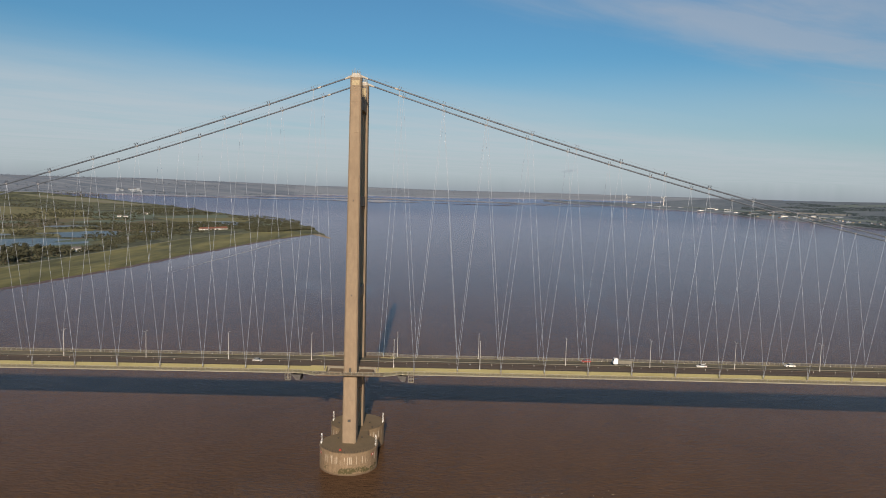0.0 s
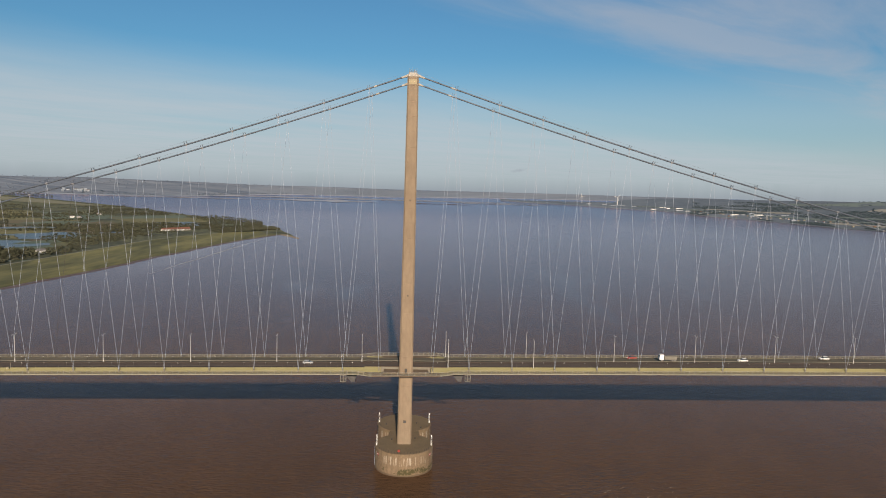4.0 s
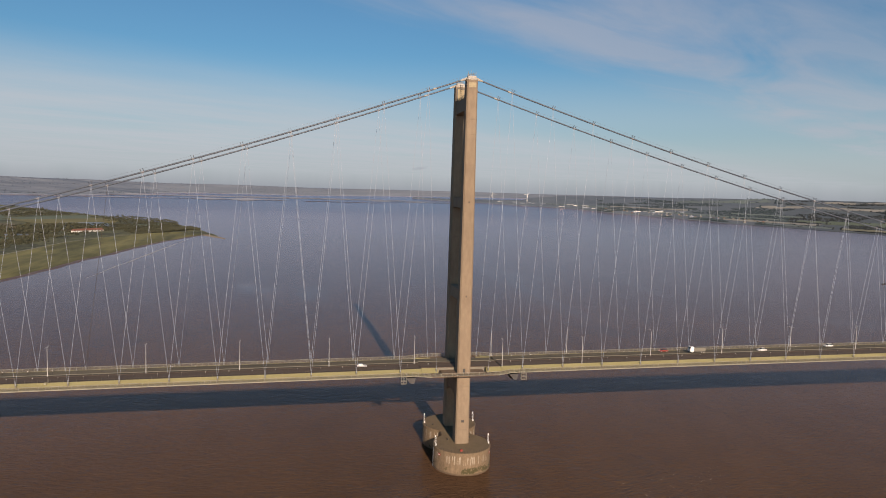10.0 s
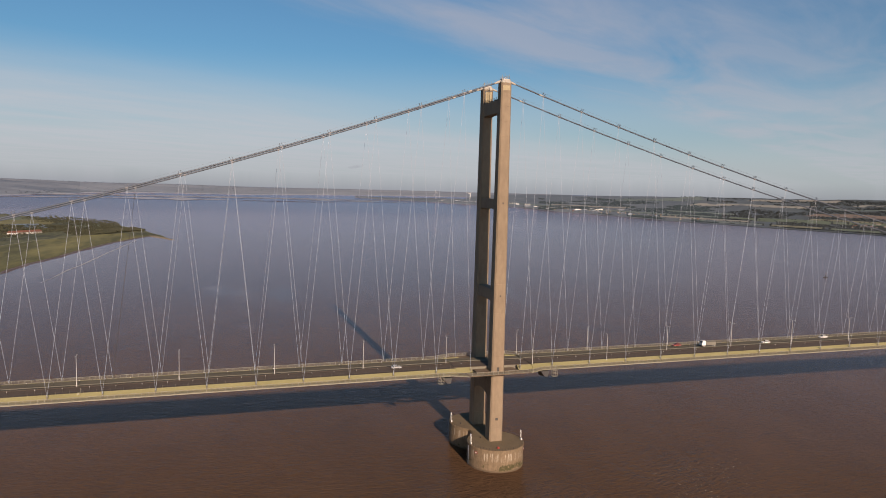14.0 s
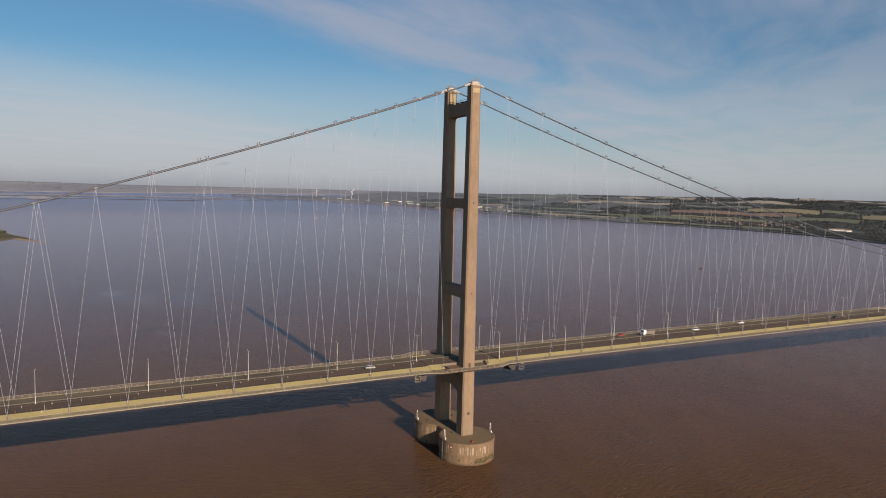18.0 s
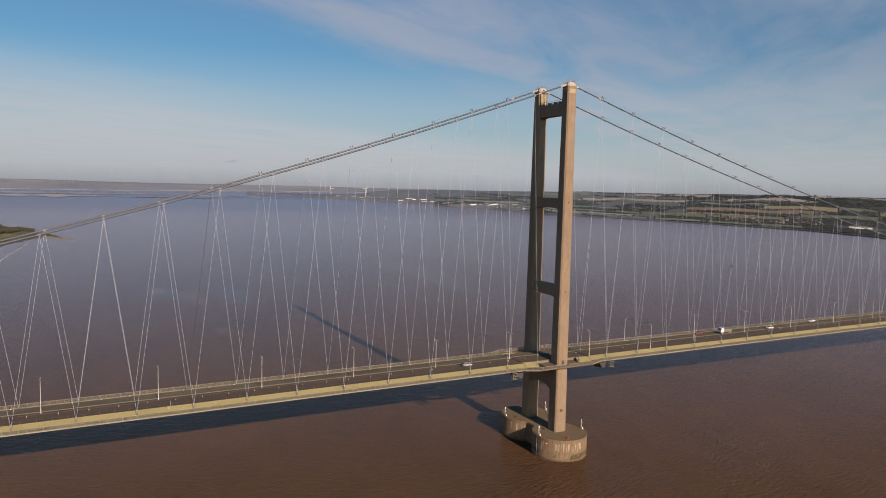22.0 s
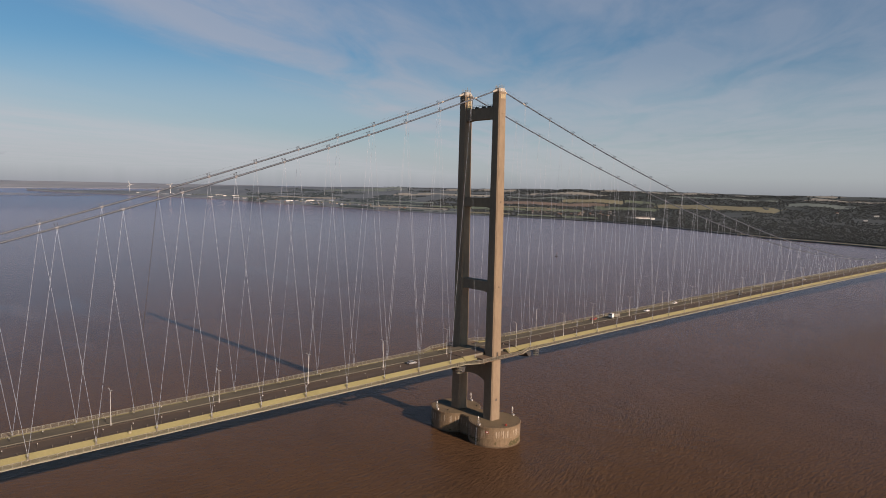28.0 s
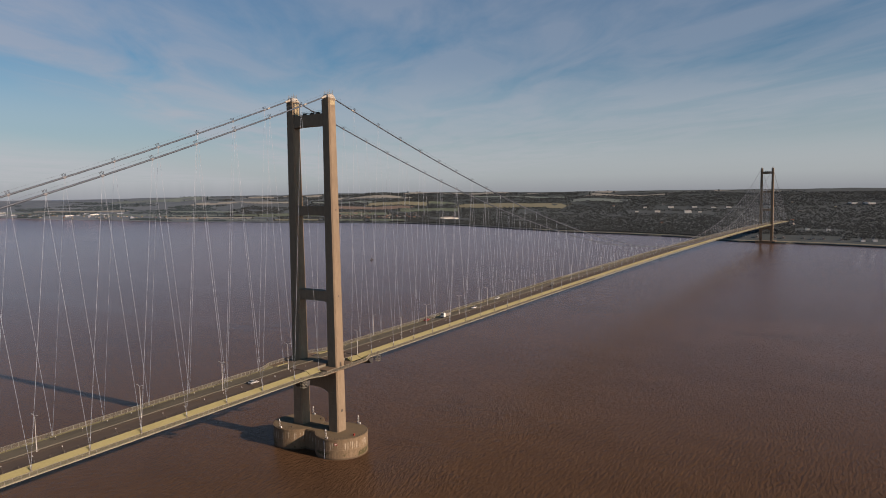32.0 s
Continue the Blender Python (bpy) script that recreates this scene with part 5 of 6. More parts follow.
# clearings round the sheds and the houses by the water
CLEARINGS = [(70.8, 77.0, 1200, 1420), (73.2, 79.4, 1700, 1930), (86.5, 89.5, 2200, 2380), (77.5, 85.0, 20, 140), (82.5, 85.4, 270, 370), (86.0, 88.0, 20, 110), (54.3, 57.0, 240, 420), (84.0, 95.0, 20, 60)]
FIELD_BOXES += CLEARINGS
spots = []
while len(spots) < 42000:
    az = RNG.uniform(24, 97)
    u = RNG.uniform()
    s = 25 + 4500 * u ** 2.2
    if in_field(az, s):
        continue
    dense = noise.noise(Vector((az * 0.35, s * 0.0022, 1.7)))
    limit = -0.6 if (az > 55 and s < 900) or az > 70 else (-0.3 if az > 44 else 0.0)
    if dense < limit:
        continue
    tall = RNG.uniform(3.2, 6.6) * (1 + s / 3500)
    spots.append(north_spot(az, s, tall * (0.8 if az > 55 else 1.0)))
# hedges round the fields
for az0, az1, s0, s1 in FIELD_BOXES[:-len(CLEARINGS)]:
    for k in range(70):
        if k % 2:
            az, s = RNG.uniform(az0, az1), (s0 if k % 4 == 1 else s1) + RNG.uniform(-15, 15)
        else:
            az, s = (az0 if k % 4 == 0 else az1), RNG.uniform(s0, s1)
        spots.append(north_spot(az, s, RNG.uniform(3.5, 6.5) * (1 + s / 5000)))
wood("far_woods", "dark woods and hedges on the far shore", [p for p in spots if math.degrees(math.atan2(p[0] - MID.x, p[1] - MID.y)) >= 38], M["hazed_leaf"])
wood("hazy_woods", "hazy copses and hedges along the far shore", [p for p in spots if math.degrees(math.atan2(p[0] - MID.x, p[1] - MID.y)) < 38], M["hazed_copse"])


# houses, sheds and works far off
def make_house(label, length, width, height, wall, roof, m, category="house", windows=4, pitch=0.36):
    root = thing("house" if category == "house" else "shed", label, category)
    x, y = length / 2, width / 2
    part("wall", Shape().box(-x, x, -y, y, -1, height).mesh("wall", wall), root)
    part("roof", Shape().add([(-x - 0.4, -y - 0.4, height), (x + 0.4, -y - 0.4, height), (x + 0.4, y + 0.4, height), (-x - 0.4, y + 0.4, height), (-x, 0, height + width * pitch), (x, 0, height + width * pitch)],
                             [(0, 1, 5, 4), (2, 3, 4, 5), (0, 4, 3), (1, 2, 5), (3, 2, 1, 0)]).mesh("roof", roof), root)
    for i in range(windows):
        wx = -x + length * (i + 0.5) / windows
        part("window", Shape().box(wx - length * 0.18 / windows, wx + length * 0.18 / windows, -y - 0.06, -y + 0.02, height * 0.35, height * 0.75).mesh("window", M["glass"]), root)
    root.matrix_basis = m
    return root


def north_pose(az, s, turn):
    r0 = lerp_table(NORTH_SHORE, az)[0]
    x, y, z = warp(*polar(az, r0 + s, north_height(az, r0 + s, s)))
    k = ((x - MID.x) ** 2 + (y - MID.y) ** 2) ** 0.5 / (r0 + s)
    return pose(x, y, z, 0, 0, turn) @ Matrix.Scale(k, 4)


for az, s, l, w, h, turn in ((55.6, 330, 40, 11, 5.5, -48), (56.2, 315, 16, 9, 5, -40), (55.1, 350, 12, 8, 4.5, -60)):
    make_house("white house among trees near the far shore", l, w, h, M["white"], M["slate"], north_pose(az, s, turn))
for i in range(110):
    az, s = RNG.uniform(46.5, 53.5), RNG.uniform(220, 900)
    if i > 55:
        az, s = RNG.uniform(24, 37), RNG.uniform(60, 420)
    if i > 98:
        az, s = RNG.uniform(66, 92), RNG.uniform(300, 2500)
    wall = (M["works"], M["infill"], M["cap"], M["edge"])[i % 4]
    make_house("small village house on the far shore", RNG.uniform(8, 13), 7, 4.5, wall, M["slate"] if i % 3 else M["tile"], north_pose(az, s, RNG.uniform(0, 90)), windows=3)
for az, s, l, w, h in ((75.3, 1330, 62, 26, 10), (87.0, 2280, 70, 24, 7), (72.2, 1760, 60, 20, 6), (77.4, 1830, 46, 18, 6), (73.0, 1330, 80, 22, 5), (71.4, 1320, 26, 14, 4), (76.2, 1350, 22, 14, 4), (74.2, 1800, 90, 26, 6), (76.0, 1850, 50, 22, 6), (78.5, 1800, 40, 20, 5), (88.0, 2300, 120, 30, 7)):
    make_house("long white industrial shed beyond the woods", l, w, h, M["white"], M["cap"], north_pose(az, s, 15), "shed", 6, 0.05)
for i in range(30):
    az = RNG.uniform(13, 33)
    make_house("long white works shed on the far shore", RNG.uniform(18, 70), 18, RNG.uniform(3.5, 6.5), M["white"] if i % 4 == 0 else M["works"], M["works"] if i % 3 else M["slate"], north_pose(az, RNG.uniform(80, 1000), RNG.uniform(-20, 40)), "shed", 5, 0.08)
for az, s, l in ((81.2, 60, 16), (80.6, 64, 10), (79.3, 70, 22), (78.4, 75, 14), (82.6, 66, 12), (83.3, 62, 18), (84.0, 65, 12), (85.2, 60, 10)):
    make_house("low pale building on the foreshore below the bridge", l, 7, 3, M["cap"], M["slate"], north_pose(az, s, 8), windows=5)
for az, s in ((83.2, 330), (84.6, 320), (86.6, 60), (87.4, 75)):
    make_house("small white cottage near the far river bank", 12, 8, 5, M["white"], M["slate"], north_pose(az, s, 10), windows=3)


def make_turbine(az, r, turn):
    root = thing("wind_turbine", "tall white wind turbine on the far shore", "wind turbine", group="wind turbines")
    part("tower", Shape().tube((0, 0, 0), (0, 0, 85), 2.2, 10, 1.3).mesh("tower", M["white"]), root)
    part("nacelle", Shape().box(-1.6, 1.6, -4.5, 4.5, 84, 87.5).mesh("nacelle", M["white"]), root)
    for k in range(3):
        a = radians(turn + 120 * k)
        blade = Shape().loft([[(-1.4, -4.9, 0), (1.4, -4.7, 0), (1.4, -4.5, 0), (-1.4, -4.6, 0)], [(-2.0, -4.9, 10), (1.2, -4.7, 10), (1.2, -4.5, 10), (-2.0, -4.6, 10)], [(-0.3, -4.8, 42), (0.3, -4.7, 42), (0.3, -4.6, 42), (-0.3, -4.65, 42)]])
        part("blade", blade.mesh("blade", M["white"]), root, Matrix.Translation((0, 0, 85.7)) @ Matrix.Rotation(a, 4, "Y"))
    x, y, z = warp(*polar(az, r, 6))
    k = ((x - MID.x) ** 2 + (y - MID.y) ** 2) ** 0.5 / r
    root.matrix_basis = pose(x, y, z, 0, 0, 180 - az) @ Matrix.Scale(k, 4)


make_turbine(15.6, 8300, 20)
make_turbine(18.4, 7500, 75)

# promenade wall along the far bank
v, f = [], []
for i in range(64):
    az = 62 + 40 * i / 63
    r0 = lerp_table(NORTH_SHORE, az)[0]
    for dr, z in ((-16, -0.5), (-13, 2.2), (-9, 2.4), (-4, 3.6), (4, 3.7)):
        v.append(polar(az, r0 + dr, z))
for i in range(63):
    for j in range(4):
        p = i * 5 + j
        f.append((p + 5, p + 6, p + 1, p))
thing("sea_wall", "pale stone bank along the far shore", "wall", kind="structure", data=mesh_of("sea_wall", v, f, M["path"]))

# ---- the south spit
def south_at(u, d):
    x0, y0, x1, y1 = south_line(u)
    n = math.hypot(x1 - x0, y1 - y0)
    return x0 + (x1 - x0) * d / n, y0 + (y1 - y0) * d / n


# the shore that faces the bridge: y, x of the grass edge, x of the path on the flood bank
SHORE = [(-700, -600, -720), (-50, -520, -625), (300, -446, -545), (430, -424, -520), (520, -410, -508), (620, -397, -502), (710, -391, -496), (800, -384, -492), (900, -371, -487),
         (1030, -360, -482), (1149, -343, -458), (1285, -315, -408), (1357, -292, -345)]


def shore_strip(name, label, y0, y1, profile, mat, n=120, category="land", fray=0.0):
    """profile: (share of the way from grass edge to path, metres beyond, height) across the strip."""
    v, f, k = [], [], len(profile)
    for i in range(n + 1):
        y = y0 + (y1 - y0) * i / n
        xg, xp = lerp_table(SHORE, y)
        for j, (share, beyond, z) in enumerate(profile):
            off = fray * noise.noise(Vector((y * 0.021, j * 0.2, 4))) if j == 0 else 0.0
            v.append((xg + (xp - xg) * share - beyond + off, y, z))
    for i in range(n):
        for j in range(k - 1):
            p = i * k + j
            f.append((p + k, p + k + 1, p + 1, p))
    return thing(name, label, category, kind="structure", data=mesh_of(name, v, f, mat, True))


shore_strip("mud_bank", "smooth wet mud along the waterline", -600, 1352, [(0, -9, 0.08), (0, -4, 0.22), (0, 6, 0.45)], M["mud"], fray=5)
shore_strip("foreshore", "rough yellow-green grass between water and flood bank", -600, 1357, [(0, 0, 0.4), (0.08, 0, 1.6), (0.2, 0, 2.9), (0.4, 0, 3.0), (0.6, 0, 3.2), (0.8, 0, 3.4), (0.97, 0, 5.5), (1, 0, 5.6)], M["foreshore"], n=160, fray=4)
shore_strip("flood_bank", "grassy rear slope of the flood bank", -600, 1357, [(1, 0, 5.6), (1, 3, 5.6), (1, 9, 4.2), (1, 17, 2.5)], M["pasture"])
shore_strip("bank_path", "pale track along the top of the flood bank", -600, 1357, [(1, -1.2, 5.68), (1, 1.4, 5.68)], M["path"])
v = []
for i in range(81):
    t = i / 80
    y = 590 + 640 * t
    x = -320 + 16 * t + 3.5 * noise.noise(Vector((y * 0.012, 0, 9)))
    w = 2.2 * math.sin(math.pi * min(1, 0.04 + 0.9 * t)) * (0.7 + 0.6 * noise.noise(Vector((y * 0.05, 3, 1)))) + 0.25
    v += [(x + w, y, 0.1), (x - w, y, 0.1)]
thing("tide_line", "pale froth line drifting off the shore", "froth", kind="structure", data=mesh_of("tide_line", v, [(2 * i, 2 * i + 2, 2 * i + 3, 2 * i + 1) for i in range(80)], M["froth"]))
bar = Shape()
ring = []
for i in range(9):
    t = i / 8
    x, y, w = -290 + 56 * t, 1350 - 112 * t, 13 * (1 - t) ** 0.6 + 1.5
    ring.append([(x - w, y, -0.3), (x - w * 0.4, y + w, 0.7), (x + w * 0.6, y + w * 0.6, 0.7), (x + w, y - w, -0.3)])
thing("sand_spit", "low sandy bar at the point of the spit", "sand bar", kind="structure", data=bar.loft(ring).mesh("sand_spit", M["sand"]))
TIP = len(SOUTH) - 1.0


def make_far_beach():
    """Pale sand along the side of the point that faces upstream."""
    v, f, n = [], [], 40
    for i in range(n + 1):
        u = 8.9 + (TIP - 0.1 - 8.9) * i / n
        x0, y0, x1, y1 = south_line(u)
        length = math.hypot(x1 - x0, y1 - y0)
        wide = min(46, length * 0.42) * (0.7 + 0.4 * noise.noise(Vector((u * 5, 8, 0))))
        for j in range(5):
            back = -10 + (wide + 10) * j / 4
            d = length - back
            z = max(0.15, -0.8 + 3.4 * min(1, back / 60) + 0.35)
            v.append(warp(x0 + (x1 - x0) * d / length, y0 + (y1 - y0) * d / length, z))
    for i in range(n):
        for j in range(4):
            p = i * 5 + j
            f.append((p + 5, p + 6, p + 1, p))
    thing("beach", "pale sandy beach on the point of the spit", "beach", kind="structure", data=mesh_of("beach", v, f, M["flat"], True))


make_far_beach()


def patch(name, label, x, y, rx, ry, turn, mat, z, category, seed, rough=0.28):
    v = [(0, 0, 0)]
    n = 40
    for j in range(n):
        t = 2 * math.pi * j / n
        k = 1 + rough * noise.noise(Vector((math.cos(t) * 1.4, math.sin(t) * 1.4, seed)))
        v.append((rx * k * math.cos(t), ry * k * math.sin(t), 0))
    f = [(0, 1 + j, 1 + (j + 1) % n) for j in range(n)]
    ob = thing(name, label, category, kind="structure", data=mesh_of(name, v, f, mat))
    ob.matrix_basis = pose(x, y, z, 0, 0, turn)
    return ob


GROUND = 2.65
PATCH = np.random.default_rng(11)
for i in range(64):
    u, d = PATCH.uniform(3.0, 8.6), 165 + 1500 * PATCH.uniform() ** 1.5
    x0, y0, x1, y1 = south_line(u)
    if d > math.hypot(x1 - x0, y1 - y0) - 120:
        continue
    x, y = south_at(u, d)
    k = 1 + d / 900
    if x > -600 or y > 2100:
        continue
    kinds = (("meadow", "rough pale meadow on the marsh"), ("reed", "tan reed bed on the marsh"), ("pasture", "green meadow on the marsh"))
    crop, words = kinds[i % 3]
    patch("field", words, x, y, PATCH.uniform(45, 110) * k, PATCH.uniform(14, 34) * k, -14 + PATCH.uniform(-18, 18), M[crop], GROUND + 0.05 + 0.003 * i, "field", 60 + i, 0.6)
for i, (x, y, rx, ry, turn) in enumerate(((-700, 890, 120, 75, 60), (-750, 1160, 85, 45, 40), (-860, 1330, 70, 30, 30), (-900, 1020, 90, 40, 20), (-640, 1240, 36, 18, 50))):
    patch("pond", "still grey-blue pond among reeds", x, y, rx, ry, turn, M["pond"], GROUND + 0.25, "pond", i)
for i, (x, y, rx, ry, turn, crop) in enumerate(((-1300, 1500, 260, 60, 70, "stubble"), (-1150, 1950, 330, 70, 65, "stubble"), (-900, 1560, 120, 50, 70, "pasture"), (-800, 1950, 190, 60, 75, "pasture"), (-1500, 2400, 400, 120, 65, "pasture"),
                                                (-1050, 2250, 120, 60, 60, "stubble"), (-1900, 2700, 420, 130, 60, "stubble"), (-1200, 1150, 200, 70, 40, "pasture"), (-620, 1120, 60, 30, 80, "pasture"), (-600, 1560, 110, 34, 80, "pasture"),
                                                (-830, 760, 90, 40, 40, "pasture"), (-1700, 1800, 300, 90, 60, "pasture"), (-640, 990, 70, 26, 75, "pasture"), (-480, 1640, 120, 30, 78, "pasture"))):
    if math.hypot(x - MID.x, y - MID.y) < 3000:
        patch("field", "pale stubble field on the spit" if crop == "stubble" else "green meadow on the spit", x, y, rx, ry, turn, M[crop], GROUND + 0.1 + 0.02 * i, "field", 20 + i, 0.5)



def plot(name, label, corners, mat, z, category="field"):
    """A four-sided field laid flat on the marsh, with slightly wandering edges."""
    c = [Vector(p) for p in corners]
    v, f, n = [], [], 8
    for i in range(n + 1):
        for j in range(n + 1):
            p = c[0].lerp(c[1], i / n).lerp(c[3].lerp(c[2], i / n), j / n)
            if i in (0, n) or j in (0, n):
                p = p + Vector((9 * noise.noise(Vector((p.x * 0.02, p.y * 0.02, 1))), 14 * noise.noise(Vector((p.x * 0.02, p.y * 0.02, 6)))))
            v.append(warp(p.x, p.y, z))
    f = [(i * (n + 1) + j, i * (n + 1) + j + 1, (i + 1) * (n + 1) + j + 1, (i + 1) * (n + 1) + j) for i in range(n) for j in range(n)]
    f = [tuple(reversed(q)) for q in f]
    if (c[1] - c[0]).cross(c[3] - c[0]) > 0:
        f = [tuple(reversed(q)) for q in f]
    thing(name, label, category, kind="structure", data=mesh_of(name, v, f, mat))


plot("field", "yellow-green meadow strip between dark hedges", ((-1680, 2310), (-1290, 2180), (-1100, 1840), (-1270, 1690)), M["meadow"], GROUND + 0.7)
plot("field", "long tan stubble strip beside dark woods", ((-2920, 4370), (-2060, 3710), (-1290, 2810), (-1870, 3140)), M["stubble"], GROUND + 0.8)
plot("field", "yellow-green meadow behind the far pond", ((-870, 1800), (-630, 1970), (-570, 1740), (-720, 1630)), M["meadow"], GROUND + 0.75)
plot("field", "olive pasture by the white farmhouse", ((-1230, 2130), (-980, 2070), (-860, 1760), (-990, 1670)), M["pasture"], GROUND + 0.82)
plot("field", "pale rough meadow beside the pond", ((-930, 1170), (-820, 1360), (-740, 1190), (-850, 1050)), M["meadow"], GROUND + 0.77)
plot("field", "tan reed bed on the marsh", ((-820, 1450), (-770, 1590), (-700, 1430), (-750, 1300)), M["reed"], GROUND + 0.79)
plot("pond", "narrow blue pond behind the long building", ((-700, 1680), (-600, 1740), (-540, 1560), (-630, 1520)), M["pond"], GROUND + 0.9, "pond")
plot("pond", "pale shallow pond among scrub", ((-780, 1140), (-700, 1210), (-620, 1050), (-710, 1010)), M["pond"], GROUND + 0.92, "pond")

WATERS = [(-700, 890, 125), (-750, 1160, 85), (-665, 1740, 100), (-860, 1330, 60), (-900, 1020, 80)]
spots = []
while len(spots) < 9000:
    u = RNG.uniform(2.2, 9.6)
    d = 140 + 1900 * RNG.uniform() ** 1.6
    x0, y0, x1, y1 = south_line(u)
    length = math.hypot(x1 - x0, y1 - y0)
    if d > length - 60:
        continue
    x, y = south_at(u, d)
    if any(math.hypot(x - a, y - b) < r for a, b, r in WATERS):
        continue
    if y < 1425 and x > lerp_table(SHORE, y)[1] - 26:
        continue
    dense = noise.noise(Vector((x * 0.006, y * 0.0032, 0.4))) + 0.5 * noise.noise(Vector((x * 0.02, y * 0.012, 5.0)))
    if dense < -0.02:
        continue
    x, y, z = warp(x, y, GROUND)
    spots.append((x, y, z, RNG.uniform(1.5, 4.4) * (1 + 0.7 * (dense > 0.3))))
# denser woods in blocks between the fields
for count, corners in ((420, ((-2420, 3440), (-1470, 2590), (-1250, 2180), (-1680, 2310))), (200, ((-1190, 2050), (-990, 2010), (-840, 1590), (-970, 1590))), (240, ((-750, 1540), (-650, 1560), (-510, 1160), (-580, 1130))),
                       (560, ((-710, 2240), (-440, 1860), (-380, 1570), (-440, 1290))), (170, ((-1230, 1630), (-1060, 1620), (-890, 1310), (-920, 1150))), (150, ((-750, 1180), (-610, 1310), (-510, 1050), (-630, 950))),
                       (700, ((-6890, 10220), (-3940, 7130), (-2080, 4070), (-2240, 3960)))):
    c = [Vector(p) for p in corners]
    for k in range(count):
        i, j = RNG.uniform(), RNG.uniform()
        p = c[0].lerp(c[1], i).lerp(c[3].lerp(c[2], i), j)
        if noise.noise(Vector((p.x * 0.009, p.y * 0.005, 3.0))) < -0.22:
            continue
        if (p.y < 1425 and p.x > lerp_table(SHORE, p.y)[1] - 26) or k % 9 > 7:
            continue
        x, y, z = warp(p.x, p.y, GROUND)
        spots.append((x, y, z, RNG.uniform(3, 6.5)))
wood("marsh_thicket", "dark willow thickets and hedges across the marsh", spots, M["willow"])


def make_tree(seed):
    rng = np.random.default_rng(seed)
    h = 15.0
    root = thing("tree", "broad dark green tree behind the flood bank", "tree", group="trees by the pond")
    t = Shape().tube((0, 0, -0.5), (0.2, 0.1, 5.5), 0.45, 7, 0.3)
    for k in range(5):
        a = 1.3 * k + seed
        t.tube((0.1, 0.05, 3 + 0.5 * k), (3.2 * math.cos(a), 3.2 * math.sin(a), 7.5 + 0.7 * k), 0.18, 5, 0.06)
    part("trunk", t.mesh("trunk", M["bark"]), root)
    v, f = tufts(70, rng)
    v = (v - (0, 0, 0.5)) * (1, 1, 1)
    lumps = v.reshape(70, 6, 3)
    mid = lumps.mean(1, keepdims=True)
    lumps = (lumps - mid) * 0.42 + mid * (1.15, 1.15, 1.25)
    v = lumps.reshape(-1, 3) * (h * 0.95, h * 0.95, h * 0.85) + (0, 0, 9.2)
    part("crown", fast_mesh("crown", v, f, M["willow"]), root)
    return root


trees = [make_tree(k) for k in range(3)]
for k, t in enumerate(trees):
    t.matrix_basis = pose(-560 - 9 * k, 640 + 20 * k, GROUND)
for i in range(44):
    x, y = -560 + RNG.uniform(-50, 24), 665 + RNG.uniform(-70, 78)
    copy_thing(trees[i % 3], pose(x, y, GROUND, 0, 0, RNG.uniform(0, 360)) @ Matrix.Scale(RNG.uniform(0.65, 1.15), 4))


def make_long_house(x, y, turn):
    root = thing("long_building", "long low building with red roofs and white gables", "building")
    for i in range(4):
        l = 20
        x0 = -42 + 22 * i
        part("wall", Shape().box(x0, x0 + l, -6, 6, -1, 4.2).mesh("wall", M["cap"] if i % 2 else M["white"]), root)
        h = 4.2
        r = Shape().add([(x0 - 0.5, -6.6, h), (x0 + l + 0.5, -6.6, h), (x0 + l + 0.5, 6.6, h), (x0 - 0.5, 6.6, h), (x0, 0, h + 4.4), (x0 + l, 0, h + 4.4)], [(0, 1, 5, 4), (2, 3, 4, 5), (0, 4, 3), (1, 2, 5), (3, 2, 1, 0)])
        part("roof", r.mesh("roof", M["tile"]), root)
        for k in range(4):
            part("window", Shape().box(x0 + 2.5 + 4.6 * k, x0 + 4.3 + 4.6 * k, -6.06, -5.9, 1.2, 2.9).mesh("window", M["glass"]), root)
    root.matrix_basis = pose(x, y, GROUND, 0, 0, turn) @ Matrix.Scale(0.86, 4)


make_long_house(-538, 1362, 55)
for x, y, turn in ((-978, 1803, 30), (-950, 1785, 10), (-548, 778, 50), (-990, 2010, 15)):
    make_house("white farmhouse on the spit", 12, 8, 4.5, M["white"], M["slate"], pose(x, y, GROUND, 0, 0, turn), windows=3)

# mudflats and works by the farther shore
for i, (az, r, w, d) in enumerate(((-5, 5800, 430, 620), (-15, 5700, 760, 160), (3.5, 5600, 460, 110), (9, 6300, 500, 160), (-17, 6900, 1500, 420), (-28, 6500, 1400, 300), (0, 6800, 1500, 260), (-6, 7200, 2200, 250))):
    v, f = [], []
    for j in range(25):
        t = 2 * j / 24 - 1
        half = d * (1 - t * t) * (0.6 + 0.6 * noise.noise(Vector((t * 3, i, 0))))
        a = az + math.degrees(t * w / r)
        v += [warp(*polar(a, r - half, 1.2)), warp(*polar(a, r + half, 1.2))]
    f = [(2 * j + 2, 2 * j + 3, 2 * j + 1, 2 * j) for j in range(24)]
    thing("mudflat", "low wet mudflat far up the river", "mudflat", kind="structure", data=mesh_of("mudflat", v, f, M["mud"] if i == 2 else M["flat"]))
for i in range(12):
    az, r = -23.6 + RNG.uniform(-0.9, 0.9), RNG.uniform(6700, 7300)
    x, y, z = warp(*polar(az, r, 10))
    k = ((x - MID.x) ** 2 + (y - MID.y) ** 2) ** 0.5 / r
    make_house("pale works building far up the river", RNG.uniform(12, 34), 14, RNG.uniform(7, 24), M["works"], M["works"] if i % 2 else M["slate"], pose(x, y, z, 0, 0, RNG.uniform(0, 40)) @ Matrix.Scale(k, 4), "shed", 3)

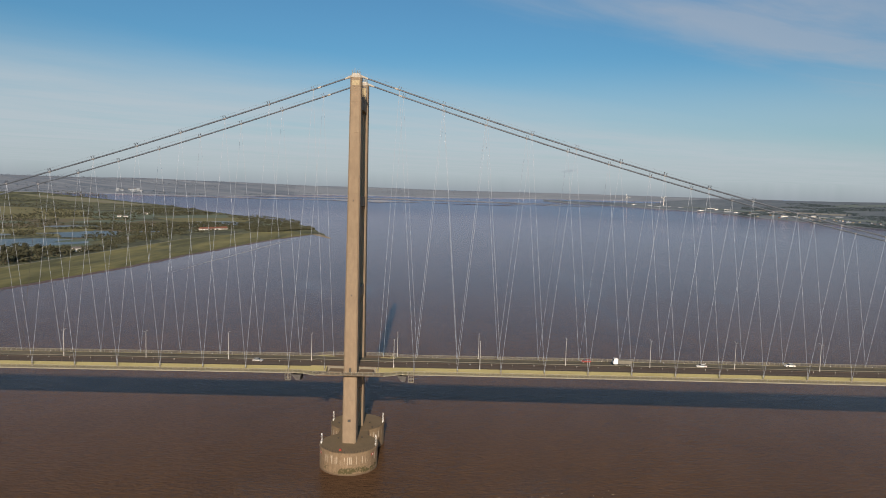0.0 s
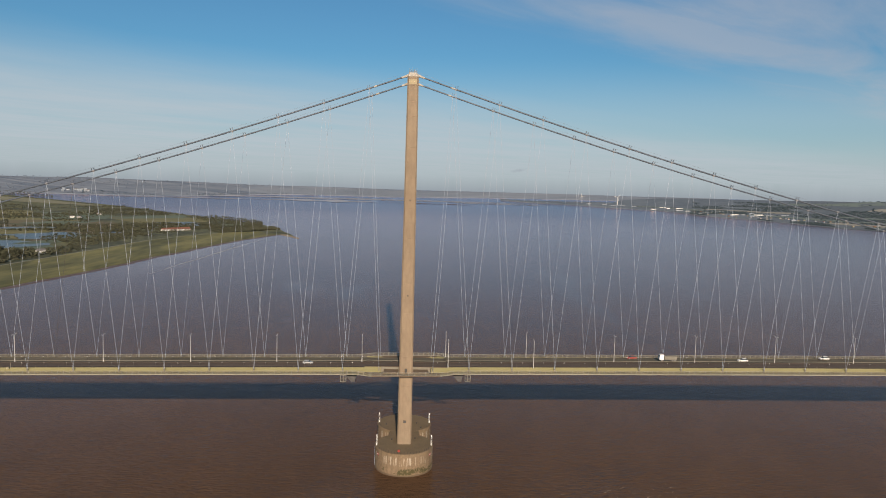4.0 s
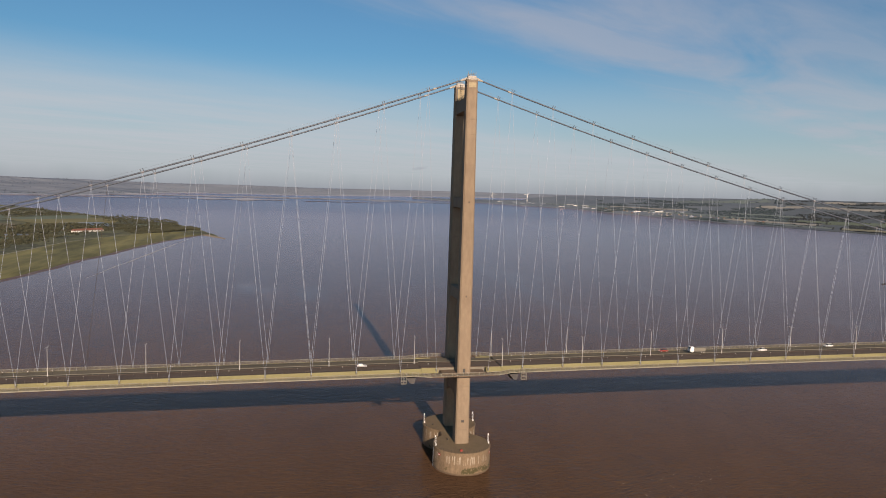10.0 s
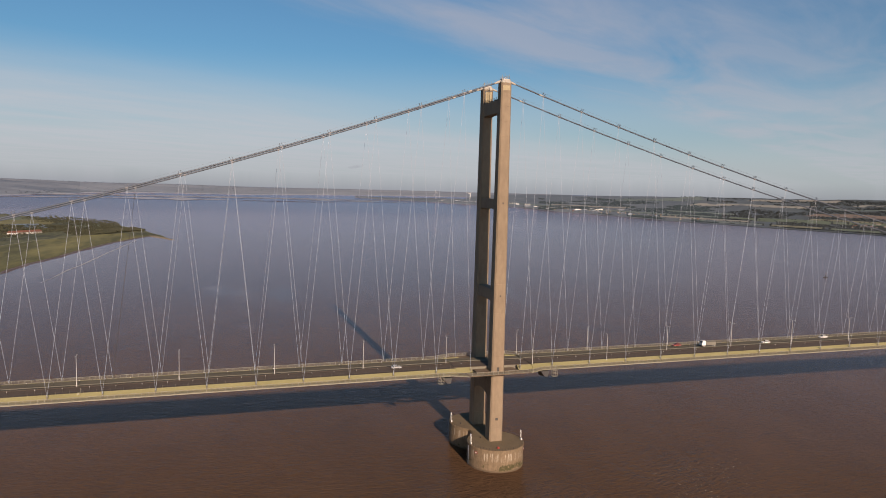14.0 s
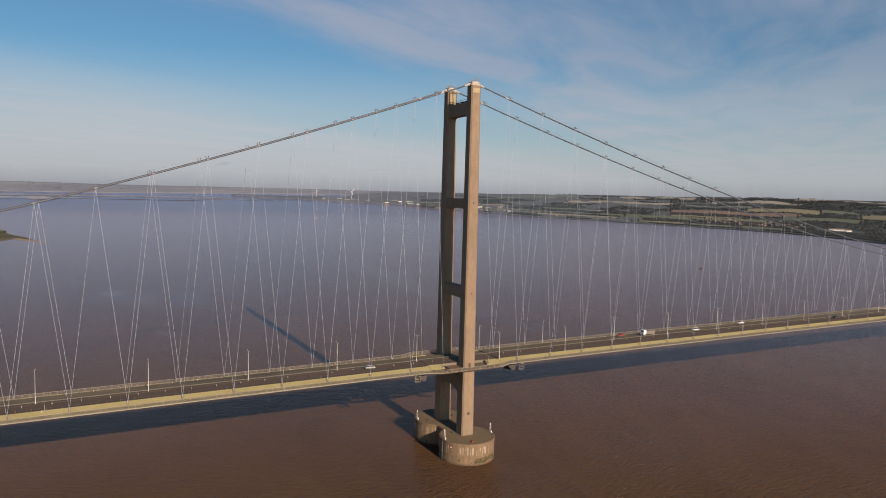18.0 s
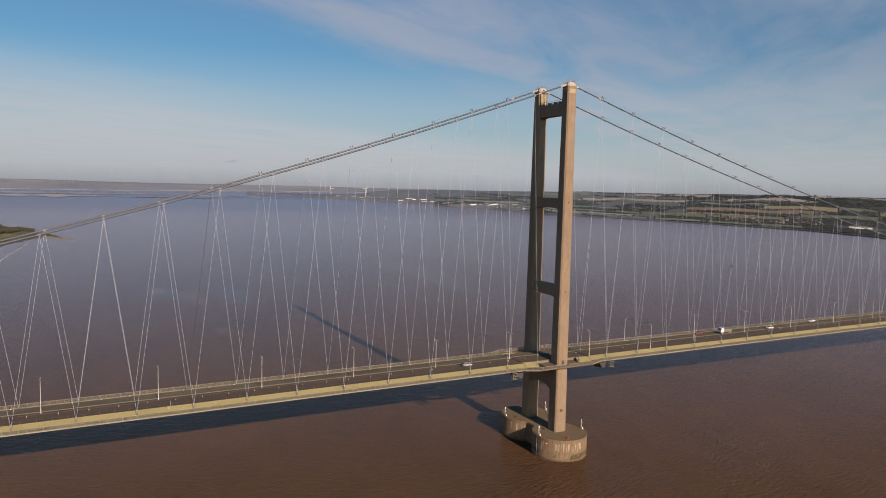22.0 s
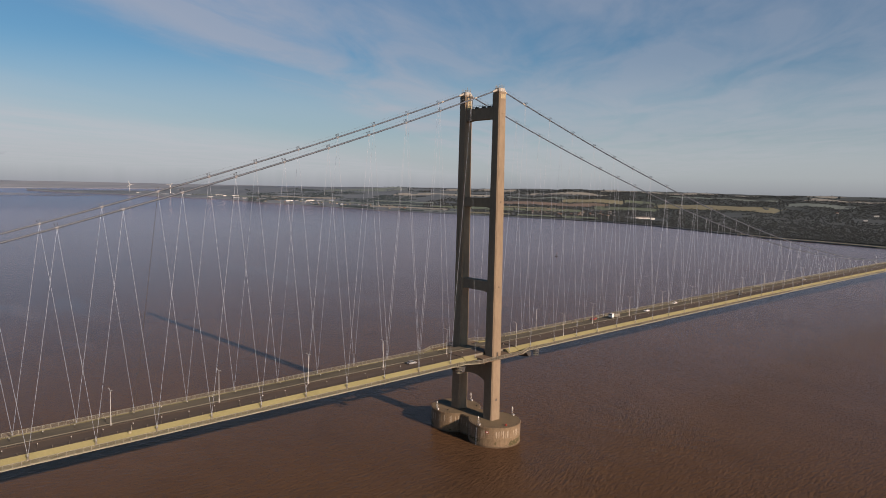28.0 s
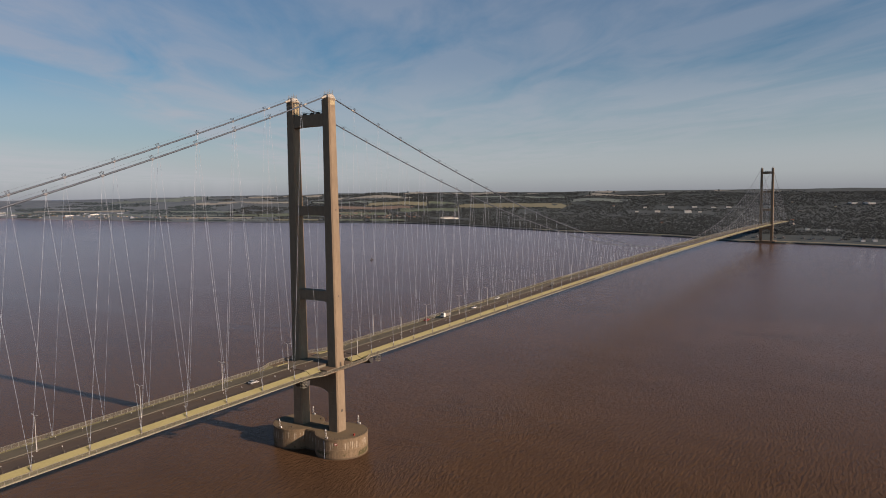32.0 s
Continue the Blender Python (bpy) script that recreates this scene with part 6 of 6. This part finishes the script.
# copses and hedges across the farther shore
spots = []
while len(spots) < 1500:
    az, s = RNG.uniform(-60, 2), 150 + 16000 * RNG.uniform() ** 2
    if noise.noise(Vector((az * 0.2, s * 0.0016, 2.2))) < 0.12:
        continue
    r = west_shore(az) + s
    h = 4 + max(70, min(195, 118 - (az + 8) * 5)) * min(1, s / 14000) * 0.85
    x, y, z = warp(*polar(az, r, h))
    k = ((x - MID.x) ** 2 + (y - MID.y) ** 2) ** 0.5 / r
    spots.append((x, y, z, RNG.uniform(7, 12) * k * (1 + s / 12000)))
wood("distant_woods", "hazy woods and hedges across the farther shore", spots, M["hazed_wood"])

# navigation float moored above the bridge
root = thing("buoy", "small dark navigation float moored in the river", "buoy", m=pose(741, 555, 0))
part("hull", Shape().loft([[(-4, -1, 0.9), (4, -1, 0.9), (5.5, 0, 0.9), (4, 1, 0.9), (-4, 1, 0.9)], [(-3.5, -0.7, -0.4), (3.5, -0.7, -0.4), (4.2, 0, -0.4), (3.5, 0.7, -0.4), (-3.5, 0.7, -0.4)]]).mesh("hull", M["dark"]), root)
part("mast", Shape().tube((0, 0, 0.8), (0, 0, 5), 0.5, 6, 0.25).mesh("mast", M["dark"]), root)
part("lamp", Shape().tube((0, 0, 5), (0, 0, 5.8), 0.4, 8).mesh("lamp", M["red"]), root)

# flecks of foam on the broken water below the pier
fleck = Shape()
for i in range(110):
    k = RNG.uniform()
    x, y = 40 + 62 * k + RNG.normal(0, 6), -72 + 36 * k + RNG.normal(0, 6)
    a = 0.9 + RNG.normal(0, 0.5)
    l, w = RNG.uniform(0.2, 1.3) * RNG.uniform(0.3, 1), RNG.uniform(0.04, 0.12)
    c, sn = math.cos(a), math.sin(a)
    ring = [(x + l * u * c - w * q * sn, y + l * u * sn + w * q * c) for u, q in ((-1, 0), (-0.4, -1), (0.5, -0.8), (1, 0), (0.3, 0.9), (-0.5, 0.7))]
    fleck.loft([[(p, q, 0.02) for p, q in ring], [(p, q, 0.07) for p, q in ring]])
thing("foam", "small flecks of foam on broken water", "foam", kind="stuff", data=fleck.mesh("foam", M["sand"]))
